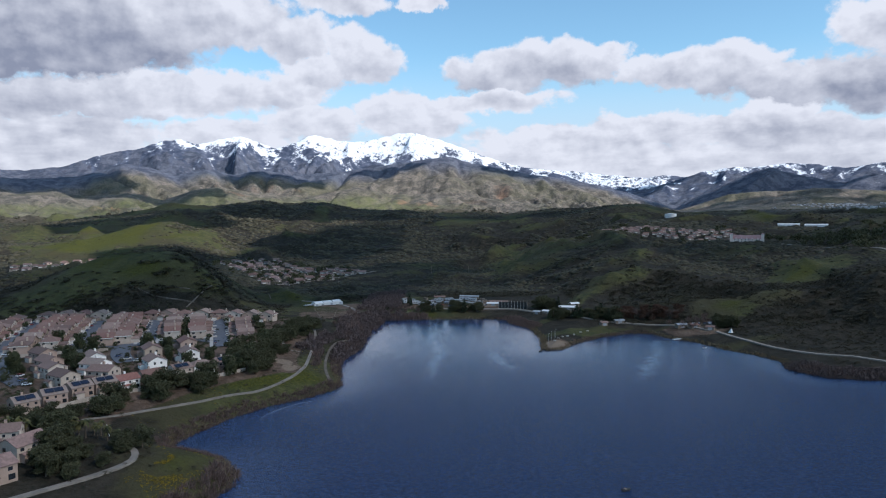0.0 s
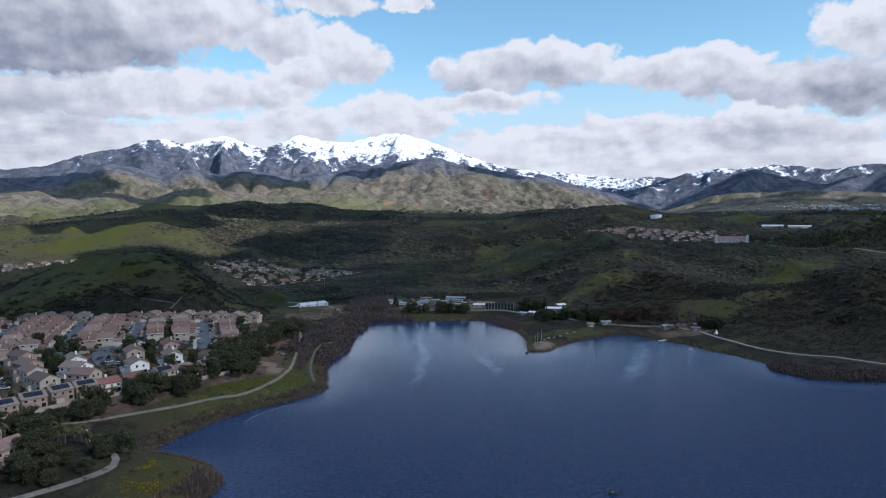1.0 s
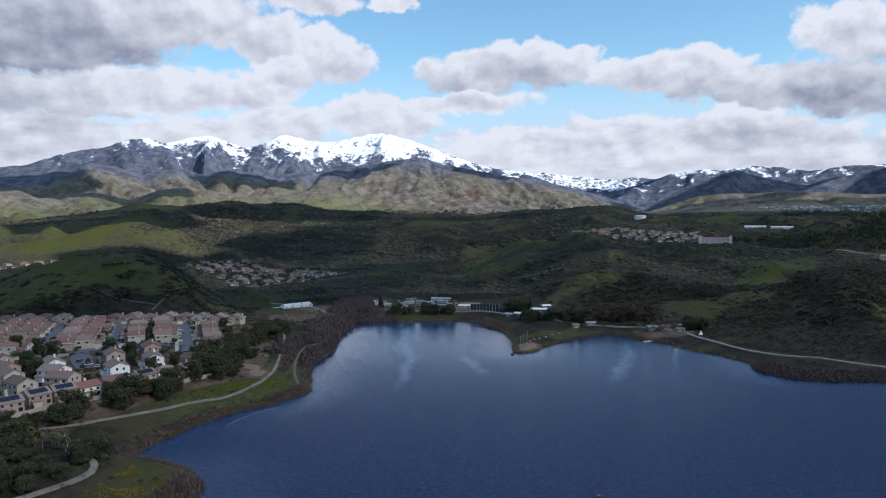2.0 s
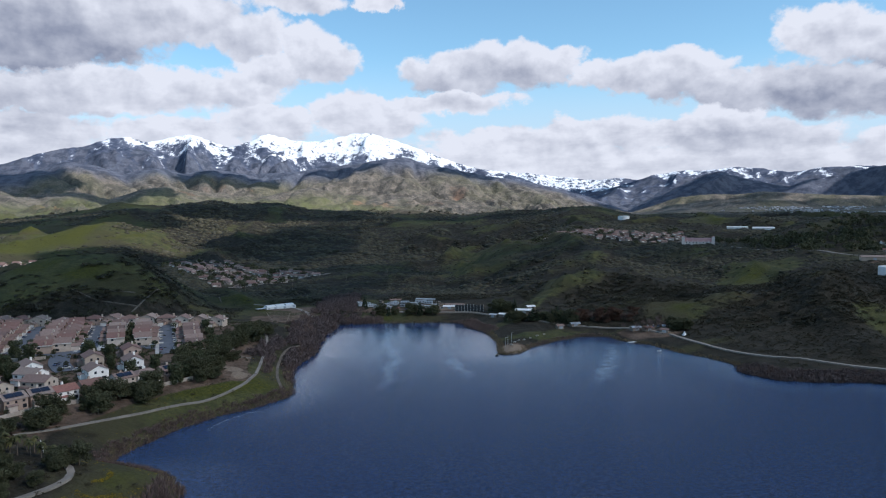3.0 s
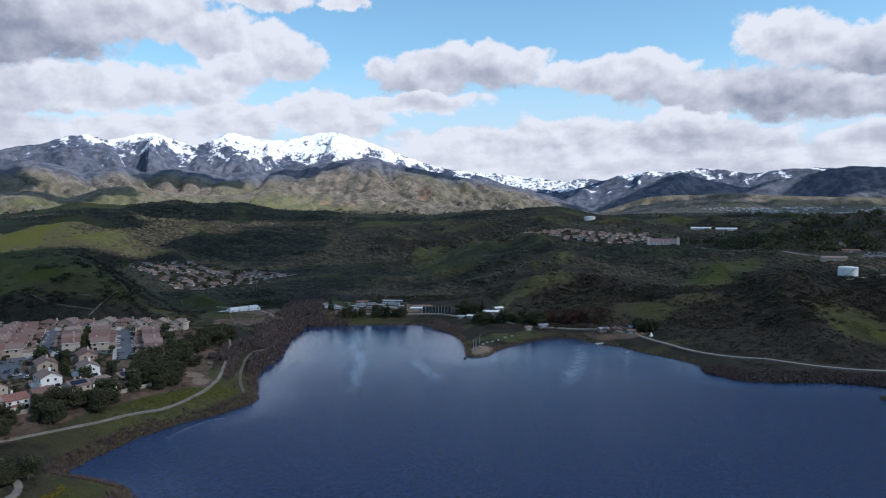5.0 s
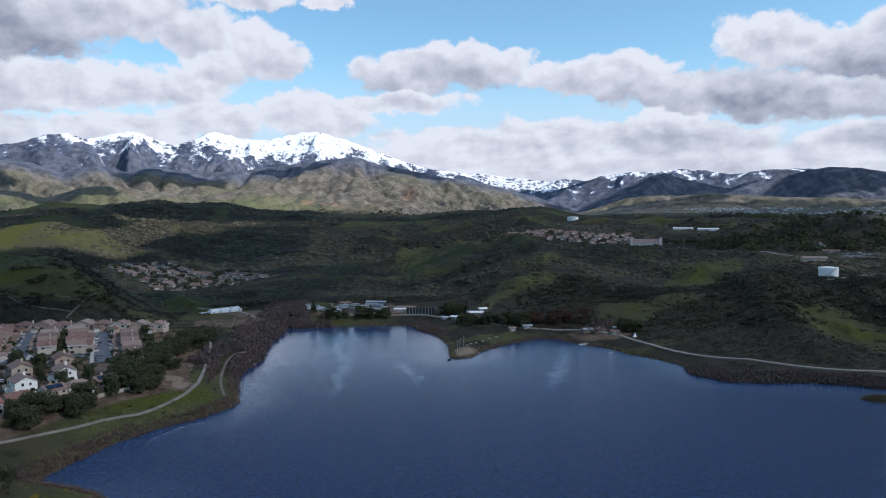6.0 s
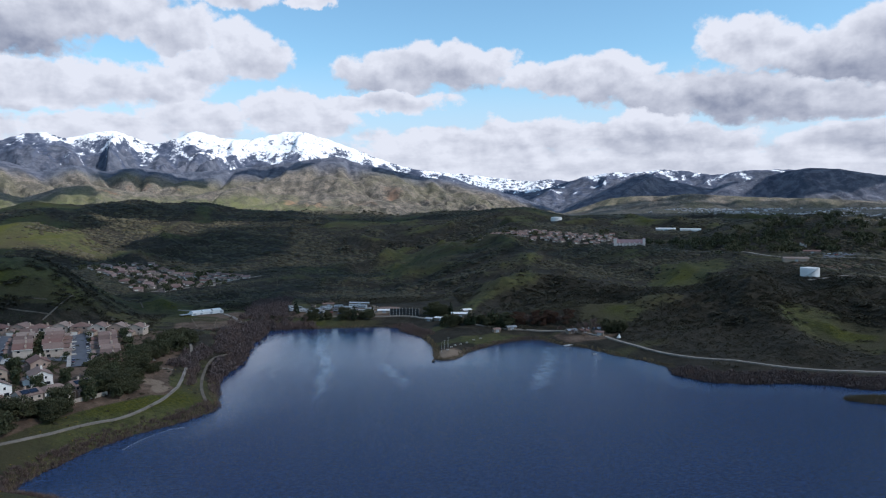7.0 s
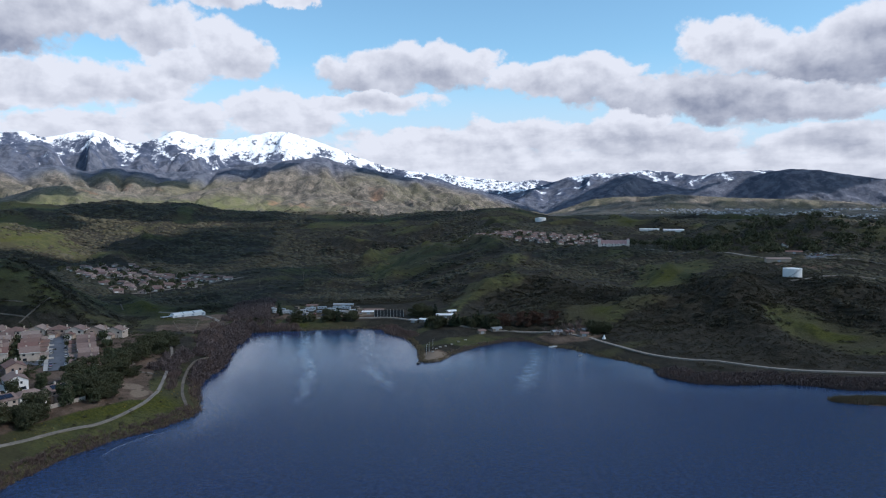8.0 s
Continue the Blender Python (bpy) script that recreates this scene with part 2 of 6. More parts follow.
# crest, distance, width before, width behind, foot, sharp, gullies
RIDGES = [(LEFT_HILL, 760, 140, 150, 8, 0, 0.05), (SUNLIT_HILL, 1600, 210, 190, 10, 0, 0.16), (DARK_HILL, 1300, 300, 260, 50, 0, 0.05),
          (MESA, 1900, 260, 300, 55, 0, 0.05), (TANK_HILL, 2250, 330, 300, 55, 0, 0.07), (SKYLINE, 2500, 620, 300, 50, 0, 0.10),
          (FOOT_FRONT, 3350, 330, 350, 75, 2, 0.26), (FOOT_BACK, 3850, 420, 350, 75, 2, 0.22), (SNOW, 4500, 520, 420, 80, 1, 0.24),
          (FAR_SNOW, 4800, 300, 300, 80, 1, 0.16), (RIGHT_SNOW, 4600, 420, 300, 80, 1, 0.24), (PYRAMID, 4050, 330, 330, 75, 1, 0.22),
          (LOW_RIGHT, 3650, 190, 250, 75, 2, 0.22), (DARK_RIGHT, 3380, 160, 200, 75, 2, 0.16)]


def soft_max(a, b, k):
    h = np.clip(0.5 + 0.5 * (a - b) / k, 0, 1)
    return b * (1 - h) + a * h + k * h * (1 - h)


# places where the ground was levelled: centre and reach
LEVEL = [(420, 968, 95), (457, 634, 55), (410, 1290, 170), (628, 1940, 150), (655, 1275, 80), (500, 716, 60), (575, 745, 60), (-280, 1110, 190), (-640, 1180, 120)]


def folds(x, y):
    """Spurs and ravines of the low hills, about -1 to 1."""
    far, way = np.hypot(x - 20, y - 560), np.arctan2(x - 20, y - 560)
    across = way * (260 + 0.42 * far) + 45 * fbm(x, y, 300, 3, 0.5, 50.0)
    return ridged(across, far * 0.34, 250, 4, 0.52, 14.0) * 1.3 - 1.15


def ridge(x, y, r, az, q, turn, outside, crest, dist, foot, sharp, gully):
    """Height of one hill or range; q is the distance from its crest in widths."""
    ca, ch = [p[0] for p in crest], [p[1] for p in crest]
    wide = 0.28 if sharp else 0.7
    c = sum(np.interp(az + o * wide, ca, ch) for o in (-1, -0.36, 0.36, 1)) / 4
    if sharp:
        # spurs and gullies run down from the crest; the foothills are rounder
        g = np.exp(-q ** 1.2)
        across = np.radians(az) * dist + 1.3 * turn + 0.55 * (r - dist) * np.sin(np.radians(az) * 11)
        n = ridged(across, r * 0.38, 340 if sharp == 1 else 190, 6, 0.55, dist * 0.013)
        n = n - 0.8 if sharp == 1 else 0.62 - 0.9 * n
        hill = foot + (c - foot) * g * (1 + gully * n * 1.9 * np.maximum(1 - g, 0) ** 0.8) + (c - foot) * 0.012 * fbm(x, y, 60, 3, 0.6, dist * 0.1)
        hill = hill + (26 if sharp == 2 else 18) * (ridged(across * 0.9 + 18 * fbm(x, y, 70, 2, 0.5, 77.0), r * 0.6, 125, 4, 0.58, dist * 0.021) - 0.8) * np.maximum(1 - g, 0.06)
        hill = hill + (6 if sharp == 2 else 5) * (ridged(across + 14 * fbm(x, y, 50, 2, 0.5, 78.0), r * 0.45, 62, 3, 0.6, dist * 0.027) - 0.8) * np.maximum(1 - g, 0.04)
        hill = hill - 160 * smooth(q, 1.3, 3.6)
    else:
        g = np.exp(-q ** 2)
        n = ridged(x, y, 260, 4, 0.5, dist * 0.017) - 0.75
        hill = foot + (c - foot) * g * (1 + gully * 3 * n * (1 - g * 0.7)) - (foot + 25) * (1 - g) ** 2
    return hill - 160 * smooth(outside, 0, 8)


# single spurs: from, to, height, half width
SPURS = [((400, 625), (358, 577), 7, 20), ((358, 577), (338, 522), 9, 17), ((338, 522), (318, 450), 8, 15), ((470, 560), (420, 470), 7, 24), ((300, 780), (205, 640), 9, 28),
         ((-330, 690), (-215, 650), 5, 26)]


def land(x, y):
    """Height of the ground, in metres over the lake."""
    x, y = np.atleast_1d(np.asarray(x, float)), np.atleast_1d(np.asarray(y, float))
    d = shore_distance(x, y)
    r, az = np.hypot(x, y - 10), np.degrees(np.arctan2(x, y - 10))
    east, west = smooth(az, 3, 15), 1 - smooth(az, -9, -3)
    plain = 1 - east - west
    dd = np.maximum(d, 0)
    z = west * 16.8 * (1 - 0.62 * smooth(r, 560, 650) * smooth(az, -18, -12)) * (1 - np.exp(-dd / 27)) + east * (65 * (1 - np.exp(-(dd / 300) ** 1.4)) + 3.5 * (1 - np.exp(-dd / 14))) + plain * 9 * (1 - np.exp(-dd / 30))
    z = z + smooth(r, 1050, 2700) * (62 * (1 - east) + 18 * east)
    z = z + 38 * smooth(r, 2650, 3300) * smooth(az, 16, 23)
    rough = smooth(r, 690, 820) * west + smooth(dd, 10, 150) * east + smooth(dd, 120, 300) * plain
    rough = np.clip(rough, 0, 1) * (1 - smooth(r, 2700, 3100))
    rough = rough * (1 - 0.9 * np.exp(-((az + 14) / 9) ** 2) * smooth(r, 850, 980) * (1 - smooth(r, 1230, 1450)))
    still = np.ones_like(r)
    for cx, cy, reach in LEVEL:
        still = still * (1 - 0.93 * np.exp(-(((x - cx) ** 2 + (y - cy) ** 2) / reach ** 2) ** 1.5))
    rough = rough * still
    z = z + rough * (1 - smooth(r, 2150, 2420)) * (9 + 13 * smooth(r, 800, 1500)) * folds(x, y)
    z = z + rough * (5 * fbm(x, y, 230, 4, 0.5, 3.0) + smooth(r, 900, 1500) * 10 * fbm(x, y, 420, 2, 0.5, 8.0))
    z = z + rough * smooth(dd, 30, 120) * (1 - smooth(r, 2100, 2400)) * 5.5 * (ridged(x + 15 * fbm(x, y, 90, 2, 0.5, 61.0), y, 125, 3, 0.5, 27.0) - 0.75)
    z = z + 10 * np.exp(-((x - 400) / 170) ** 2 - ((y - 1400) / 110) ** 2)
    turn = fbm(x, y, 900, 3, 0.5, 2.0) * 60 + fbm(x, y, 160, 2, 0.5, 6.0) * 10
    for crest, dist, before, behind, foot, sharp, gully in RIDGES:
        wander = turn * (0.2 if dist < 1000 else 1.0)
        q = r - dist + wander
        q = np.abs(q) / np.where(q < 0, before, behind)
        outside = np.maximum(crest[0][0] - az, az - crest[-1][0])
        near = (q < 3.6) & (outside < 8)
        if near.any():
            z[near] = soft_max(z[near], ridge(x[near], y[near], r[near], az[near], q[near], turn[near], outside[near], crest, dist, foot, sharp, gully),
                               5.0 if dist < 1500 else 9.0)
    for (ax, ay), (bx, by), high, wide in SPURS:
        ex, ey = bx - ax, by - ay
        t = np.clip(((x - ax) * ex + (y - ay) * ey) / (ex * ex + ey * ey), 0, 1)
        off = (x - ax - t * ex) ** 2 + (y - ay - t * ey) ** 2
        z = z + high * np.exp(-off / (2 * wide ** 2)) * smooth(dd, 20, 70)
    # banks: land falls to the water's edge, the bed lies below it
    z = np.minimum(z, 0.35 + dd * 0.75)
    z = np.where(d < 0, np.maximum(-4.0, d * 0.35), z)
    # a low reedy bar in the far corner of the lake
    u, v = (x - 308) * 0.95 - (y - 356) * 0.31, (x - 308) * 0.31 + (y - 356) * 0.95
    bar = 1.1 - 1.6 * np.maximum((u / 30) ** 2 + (v / 8.5) ** 2 - 0.3, 0)
    return np.where(d < 0, np.maximum(z, np.maximum(bar, -4)), z)


# ---- ground and water ----
def material(name):
    m = bpy.data.materials.new(name)
    m.use_nodes = True
    m.node_tree.nodes.clear()
    k = Nodes(m.node_tree)
    b = k.add("ShaderNodeBsdfPrincipled")
    out = k.add("ShaderNodeOutputMaterial")
    k.plug(out.inputs[0], b.outputs[0])
    return m, k, b


def link_bump(k, b, height, strength, distance):
    n = k.add("ShaderNodeBump")
    n.inputs["Strength"].default_value, n.inputs["Distance"].default_value = strength, distance
    k.plug(n.inputs["Height"], height)
    k.plug(b.inputs["Normal"], n.outputs[0])


def ground_material():
    m, k, b = material("ground")
    at = k.add("ShaderNodeNewGeometry").outputs["Position"]
    sort = k.add("ShaderNodeAttribute")
    sort.attribute_name = "cover"
    sep = k.add("ShaderNodeSeparateColor")
    k.plug(sep.inputs[0], sort.outputs["Color"])
    grass, upland, snow = sep.outputs[0], sep.outputs[1], sep.outputs[2]
    n1, n2, n3 = k.noise(at, 0.012, 6), k.noise(at, 0.09, 5, 0.6), k.noise(at, 0.6, 4, 0.6)
    near = k.mix(k.ramp(n2, 0.35, 0.65), (0.046, 0.053, 0.020), (0.084, 0.084, 0.030))
    near = k.mix(k.ramp(n3, 0.45, 0.72), near, (0.034, 0.032, 0.018))
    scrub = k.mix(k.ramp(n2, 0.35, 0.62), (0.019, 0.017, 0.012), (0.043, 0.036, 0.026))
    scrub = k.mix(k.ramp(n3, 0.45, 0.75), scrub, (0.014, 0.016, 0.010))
    g = k.ramp(k.math("ADD", grass, k.math("MULTIPLY", k.math("SUBTRACT", n2, 0.5), 0.55)), 0.36, 0.62)
    lush = k.mix(k.ramp(n3, 0.35, 0.7), (0.074, 0.074, 0.013), (0.034, 0.040, 0.011))
    near = k.mix(k.ramp(n1, 0.42, 0.62), near, (0.052, 0.047, 0.024))
    near = k.mix(k.ramp(grass, 0.85, 1.1), near, lush)
    low = k.mix(g, scrub, near)
    earth = k.mix(k.ramp(n2, 0.35, 0.65), (0.074, 0.051, 0.037), (0.150, 0.105, 0.077))
    earth = k.mix(k.ramp(n3, 0.5, 0.75), earth, (0.056, 0.046, 0.032))
    earth = k.mix(k.ramp(sort.outputs["Alpha"], 1.1, 1.5), earth, (0.21, 0.160, 0.118))
    low = k.mix(k.ramp(k.math("ADD", sort.outputs["Alpha"], k.math("MULTIPLY", k.math("SUBTRACT", n2, 0.5), 0.7)), 0.45, 0.75), low, earth)
    # higher slopes: grey green brush, tan grass and reddish soil, dark tones raised for haze
    m1, m2 = k.noise(at, 0.004, 6, 0.6), k.noise(at, 0.022, 7, 0.65)
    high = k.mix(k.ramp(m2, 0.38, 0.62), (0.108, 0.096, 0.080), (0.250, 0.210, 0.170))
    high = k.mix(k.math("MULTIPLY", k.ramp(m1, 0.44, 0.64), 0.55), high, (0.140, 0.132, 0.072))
    high = k.mix(k.math("MULTIPLY", k.ramp(k.noise(at, 0.0052, 5, 0.6, 0.5), 0.62, 0.75), 0.7), high, (0.22, 0.125, 0.075))
    high = k.mix(k.math("MULTIPLY", k.ramp(k.noise(at, 0.17, 5, 0.75), 0.47, 0.58), 0.7), high, (0.050, 0.054, 0.044))
    green = k.math("MULTIPLY", k.ramp(k.math("ADD", grass, k.math("SUBTRACT", m1, 0.5)), 0.25, 0.7), k.ramp(m2, 0.40, 0.58, 0.35, 0.9))
    high = k.mix(green, high, (0.135, 0.146, 0.056))
    raw = k.math("ADD", sort.outputs["Alpha"], k.math("MULTIPLY", k.math("SUBTRACT", m2, 0.5), 2.0))
    high = k.mix(k.ramp(raw, 0.4, 1.3, 0.0, 0.75), high, (0.285, 0.165, 0.105))
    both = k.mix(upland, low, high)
    s = k.math("ADD", snow, k.math("MULTIPLY", k.math("SUBTRACT", k.noise(at, 0.022, 5, 0.6), 0.5), 1.0))
    s = k.math("ADD", s, k.math("MULTIPLY", k.math("SUBTRACT", k.noise(at, 0.05, 4, 0.65), 0.5), 1.2))
    # far rock: aerial haze is put in as a bluish base colour
    hazed_rock = k.mix(k.ramp(m2, 0.4, 0.6), (0.056, 0.070, 0.108), (0.115, 0.130, 0.175))
    both = k.mix(k.ramp(snow, 0.0, 0.30), both, hazed_rock)
    white = k.ramp(s, 0.50, 0.80)
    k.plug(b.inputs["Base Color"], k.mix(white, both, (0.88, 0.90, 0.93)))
    b.inputs["Roughness"].default_value = 0.95
    b.inputs["Specular IOR Level"].default_value = 0.15
    h = k.math("ADD", n3, k.math("MULTIPLY", k.noise(at, 0.16, 6, 0.65), 3.0))
    h = k.math("ADD", h, k.math("MULTIPLY", k.math("MULTIPLY", k.noise(at, 0.02, 8, 0.65), upland), 22.0))
    link_bump(k, b, h, 0.7, 1.0)
    return m


def mesh_object(name, verts, faces, mat, smooth_faces=True, parent=None):
    me = bpy.data.meshes.new(name)
    me.from_pydata(verts, [], faces)
    if smooth_faces:
        me.shade_smooth()
    me.materials.append(mat)
    ob = new(name, me)
    ob.parent = parent
    return ob


# meadows and bare places: centre, radii, strength
MEADOWS = [(408, 783, 45, 55, 0.6), (361, 740, 30, 40, 0.5), (387, 937, 60, 60, 0.5), (370, 1054, 50, 50, 0.35), (187, 640, 40, 22, 0.55),
           (240, 605, 25, 25, 0.5), (274, 1287, 60, 60, 0.5), (380, 500, 40, 45, 0.3), (447, 540, 45, 50, 0.25), (-222, 635, 70, 25, 0.35),
           (-310, 640, 90, 60, 0.4), (-640, 1390, 240, 130, 0.6), (-850, 1750, 300, 250, 0.2), (60, 668, 90, 8, 0.15), (-105, 258, 26, 34, 0.55), (-250, 740, 170, 110, 0.42)]
MEADOWS += [(79, 2122, 90, 60, 0.5), (-120, 2368, 80, 40, 0.4), (-224, 2257, 110, 60, 0.4), (874, 1655, 230, 80, 0.7), (-430, 1330, 130, 80, -0.6),
            (376, 515, 36, 42, 0.65), (405, 460, 60, 32, 0.6), (264, 1232, 50, 30, 0.5), (374, 917, 45, 40, 0.35), (363, 715, 45, 45, 0.3)]
BARE = [(-98, 418, 9, 9, 1.7), (-90, 407, 6, 9, 1.6), (-108, 680, 36, 66, 1.0), (15, 712, 74, 34, 1.0), (83, 521, 13, 15, 1.8), (205, 562, 28, 22, 0.9), (110, 640, 30, 14, 0.7),
        (520, 700, 50, 40, 0.6), (308, 356, 34, 14, 0.9)]


def cover_of(x, y):
    """How grassy the land is: grass on the spurs, brush in the ravines."""
    r = np.hypot(x, y - 10)
    az = np.degrees(np.arctan2(x, y - 10))
    g = 0.47 + 0.34 * fbm(x, y, 260, 4, 0.55, 21.0) + 0.30 * folds(x, y) + 0.20 * (ridged(x + 15 * fbm(x, y, 90, 2, 0.5, 61.0), y, 125, 3, 0.5, 27.0) - 0.75) - 0.10 * smooth(r, 800, 1500) - 0.10 * smooth(az, 4, 12)
    g = g + 0.13 * smooth(-az, 12, 22) * smooth(r, 650, 900)
    for cx, cy, rx, ry, much in MEADOWS:
        g = g + much * np.exp(-(((x - cx) / rx) ** 2 + ((y - cy) / ry) ** 2) ** 2)
    return g


def build_ground():
    front = np.arange(-46, 50, 0.14)
    angles = np.radians(np.concatenate([front, np.arange(50, 314, 3.0)]))
    radii = np.concatenate([[4.0, 30.0], np.geomspace(60, 200, 20)[:-1], np.geomspace(200, 2900, 400)[:-1], np.linspace(2900, 4560, 170)[:-1], np.linspace(4560, 4960, 24)])
    R, A = np.meshgrid(radii, angles, indexing="ij")
    X, Y = R * np.sin(A), 10 + R * np.cos(A)
    Z = land(X, Y)
    nr, na = R.shape
    verts = np.stack([X.ravel(), Y.ravel(), Z.ravel()], 1)
    i = np.arange(nr * na).reshape(nr, na)
    j = np.roll(i, -1, 1)
    quads = np.stack([i[:-1], i[1:], j[1:], j[:-1]], -1).reshape(-1, 4)
    me = bpy.data.meshes.new("ground")
    me.vertices.add(len(verts)), me.loops.add(quads.size), me.polygons.add(len(quads))
    me.vertices.foreach_set("co", verts.ravel())
    me.loops.foreach_set("vertex_index", quads.ravel().astype(np.int32))
    me.polygons.foreach_set("loop_start", np.arange(0, quads.size, 4, dtype=np.int32))
    me.update(calc_edges=True)
    me.shade_smooth()
    # cover: grass, upland, snow
    x, y, z = verts.T
    r, az = np.hypot(x, y - 10), np.degrees(np.arctan2(x, y - 10))
    grass = cover_of(x, y)
    d = shore_distance(x, y)
    strip = (1 - smooth(d, 20, 30)) * smooth(-az, 6, 12) * (1 - smooth(r, 430, 520))
    grass = grass + 0.42 * strip
    # trodden and built-up soil: the housing terrace, the bank below it, the stables, the landing
    n = fbm(x, y, 60, 3, 0.6, 33.0)
    soil = (0.35 + 0.65 * smooth(r, 300, 350)) * smooth(d, 21, 27) * smooth(-az, 9, 13) * (1 - smooth(r, 585, 625)) * 0.9
    for cx, cy, rx, ry, much in BARE:
        soil = np.maximum(soil, much * np.exp(-(((x - cx) / rx) ** 2 + ((y - cy) / ry) ** 2) ** 2) * (1 + 0.9 * n))
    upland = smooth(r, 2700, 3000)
    # the lower foothills are green, with red earth laid bare in places
    up = r > 2850
    grass = np.where(up, 0.52 * (1 - smooth(z, 120, 260)) * (1 - 0.7 * smooth(az, -6, 4)), grass)
    soil = np.where(up, 0.0, soil)
    for cx, cy, reach in [(-71, 3119, 60), (-178, 3246, 45), (-1340, 2790, 60), (300, 3500, 60)]:
        soil = np.maximum(soil, np.where(up, np.exp(-((x - cx) ** 2 + ((y - cy) * 0.6) ** 2) / reach ** 2), 0))
    line = np.interp(az, [-35, -24, -21, -19.2, -18, -14, -12.8, -11, -9, -4, 0, 3, 6, 12, 17, 24, 36, 45], [400, 400, 420, 400, 340, 350, 400, 330, 300, 285, 290, 285, 265, 190, 205, 235, 262, 300])
    line = line + 45 * fbm(x, y, 420, 4, 0.6, 5.0)
    streak = ridged(x + 25 * fbm(x, y, 120, 2, 0.5, 4.0), y + 0.4 * x, 150, 5, 0.65, 3.0)
    high = smooth(r, 4120, 4220) * np.clip((z - line - 5 + 90 * (streak - 0.95)) / 170, 0, 1)
    # the 0.22 floor lays the haze-blue rock colour over every far slope
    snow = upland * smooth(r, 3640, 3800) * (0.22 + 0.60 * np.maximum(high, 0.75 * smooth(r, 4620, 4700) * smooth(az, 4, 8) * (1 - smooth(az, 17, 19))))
    col = np.stack([np.clip(grass, 0, 1.5), upland, snow, np.clip(soil, 0, 2)], 1).astype(np.float32)
    att = me.attributes.new("cover", "FLOAT_COLOR", "POINT")
    att.data.foreach_set("color", col.ravel())
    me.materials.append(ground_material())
    return tagged(new("ground", me), "green and scrubby hills rising to snow-capped mountains", "ground", kind="structure")


def water_material():
    m, k, b = material("water")
    at = k.add("ShaderNodeNewGeometry").outputs["Position"]
    stretch = k.add("ShaderNodeMapping")
    stretch.inputs["Scale"].default_value = (0.75, 1.1, 1.0)
    stretch.inputs["Rotation"].default_value = (0, 0, radians(8))
    k.plug(stretch.inputs[0], at)
    w = stretch.outputs[0]
    sep = k.add("ShaderNodeSeparateXYZ")
    k.plug(sep.inputs[0], at)
    x, y = sep.outputs[0], sep.outputs[1]
    # slicks drawn out by the breeze, their sky sheen painted in: start, lean, bulge and where, reach along y, half
    # width
    waver = k.math("MULTIPLY", k.math("SUBTRACT", k.noise(at, 0.045, 4, 0.6), 0.5), 16.0)
    calm = 0.0
    for x0, lean, bulge, mid, lo, hi, w0 in [(-12, 0.0, 9, 490, 400, 640, 5.0), (118, -0.17, 0, 500, 420, 510, 6.0), (-35, 0.367, 6, 490, 400, 560, 8.0),
                                             (60, 0.10, -8, 560, 500, 600, 4.0), (18, -0.05, 6, 600, 560, 650, 4.0)]:
        off = k.math("SUBTRACT", k.math("SUBTRACT", y, mid), 0.0)
        bell = k.math("DIVIDE", bulge, k.math("ADD", 1.0, k.math("POWER", k.math("ABSOLUTE", k.math("DIVIDE", off, 42.0)), 2.0)))
        centre = k.math("ADD", k.math("ADD", k.math("MULTIPLY", y, lean), x0), bell)
        away = k.math("ABSOLUTE", k.math("ADD", k.math("SUBTRACT", x, centre), waver))
        one = k.math("MULTIPLY", k.ramp(away, 0.0, w0 * 1.2, 1.0, 0.0), k.math("MULTIPLY", k.ramp(y, lo, lo + 45), k.ramp(y, hi, hi - 30)))
        calm = k.math("MAXIMUM", calm, one)
    calm = k.math("MULTIPLY", calm, k.ramp(k.noise(w, 0.16, 6, 0.75), 0.34, 0.62, 0.15, 0.9))
    # light and dark of the ripples painted into the base colour, besides the bump
    painted_chop = k.mix(k.ramp(k.noise(w, 0.6, 4, 0.7), 0.36, 0.64), (0.010, 0.027, 0.074), (0.030, 0.057, 0.140))
    # slicks: the low sky they mirror is put in as a pale base
    k.plug(b.inputs["Base Color"], k.mix(calm, painted_chop, (0.135, 0.180, 0.250)))
    b.inputs["IOR"].default_value = 1.33
    b.inputs["Specular Tint"].default_value = (0.50, 0.75, 1.0, 1.0)
    k.plug(b.inputs["Roughness"], k.math("ADD", 0.08, k.math("MULTIPLY", calm, 0.08)))
    h = k.math("ADD", k.math("MULTIPLY", k.noise(w, 1.0, 5, 0.65), 1.3), k.math("MULTIPLY", k.noise(w, 0.34, 5, 0.6), 0.7))
    link_bump(k, b, h, 0.75, 1.0)
    bump = b.inputs["Normal"].links[0].from_node
    # the open water is windier than the sheltered head of the lake and the lee of the banks
    reach = k.add("ShaderNodeAttribute")
    reach.attribute_name = "reach"
    lee = k.ramp(k.math("ADD", reach.outputs["Fac"], k.math("MULTIPLY", k.math("SUBTRACT", k.noise(at, 0.05, 4, 0.6), 0.5), 0.5)), 0.0, 0.7, 0.42, 1.0)
    wind = k.math("ADD", k.ramp(sep.outputs[1], 200.0, 540.0, 0.76, 0.11), k.ramp(sep.outputs[0], 90.0, 280.0, 0.0, 0.20))
    wind = k.math("MAXIMUM", k.math("MULTIPLY", wind, lee), 0.06)
    k.plug(bump.inputs["Strength"], k.math("MULTIPLY", wind, k.ramp(calm, 0.0, 1.0, 1.0, 0.8, smooth=False)))
    return m


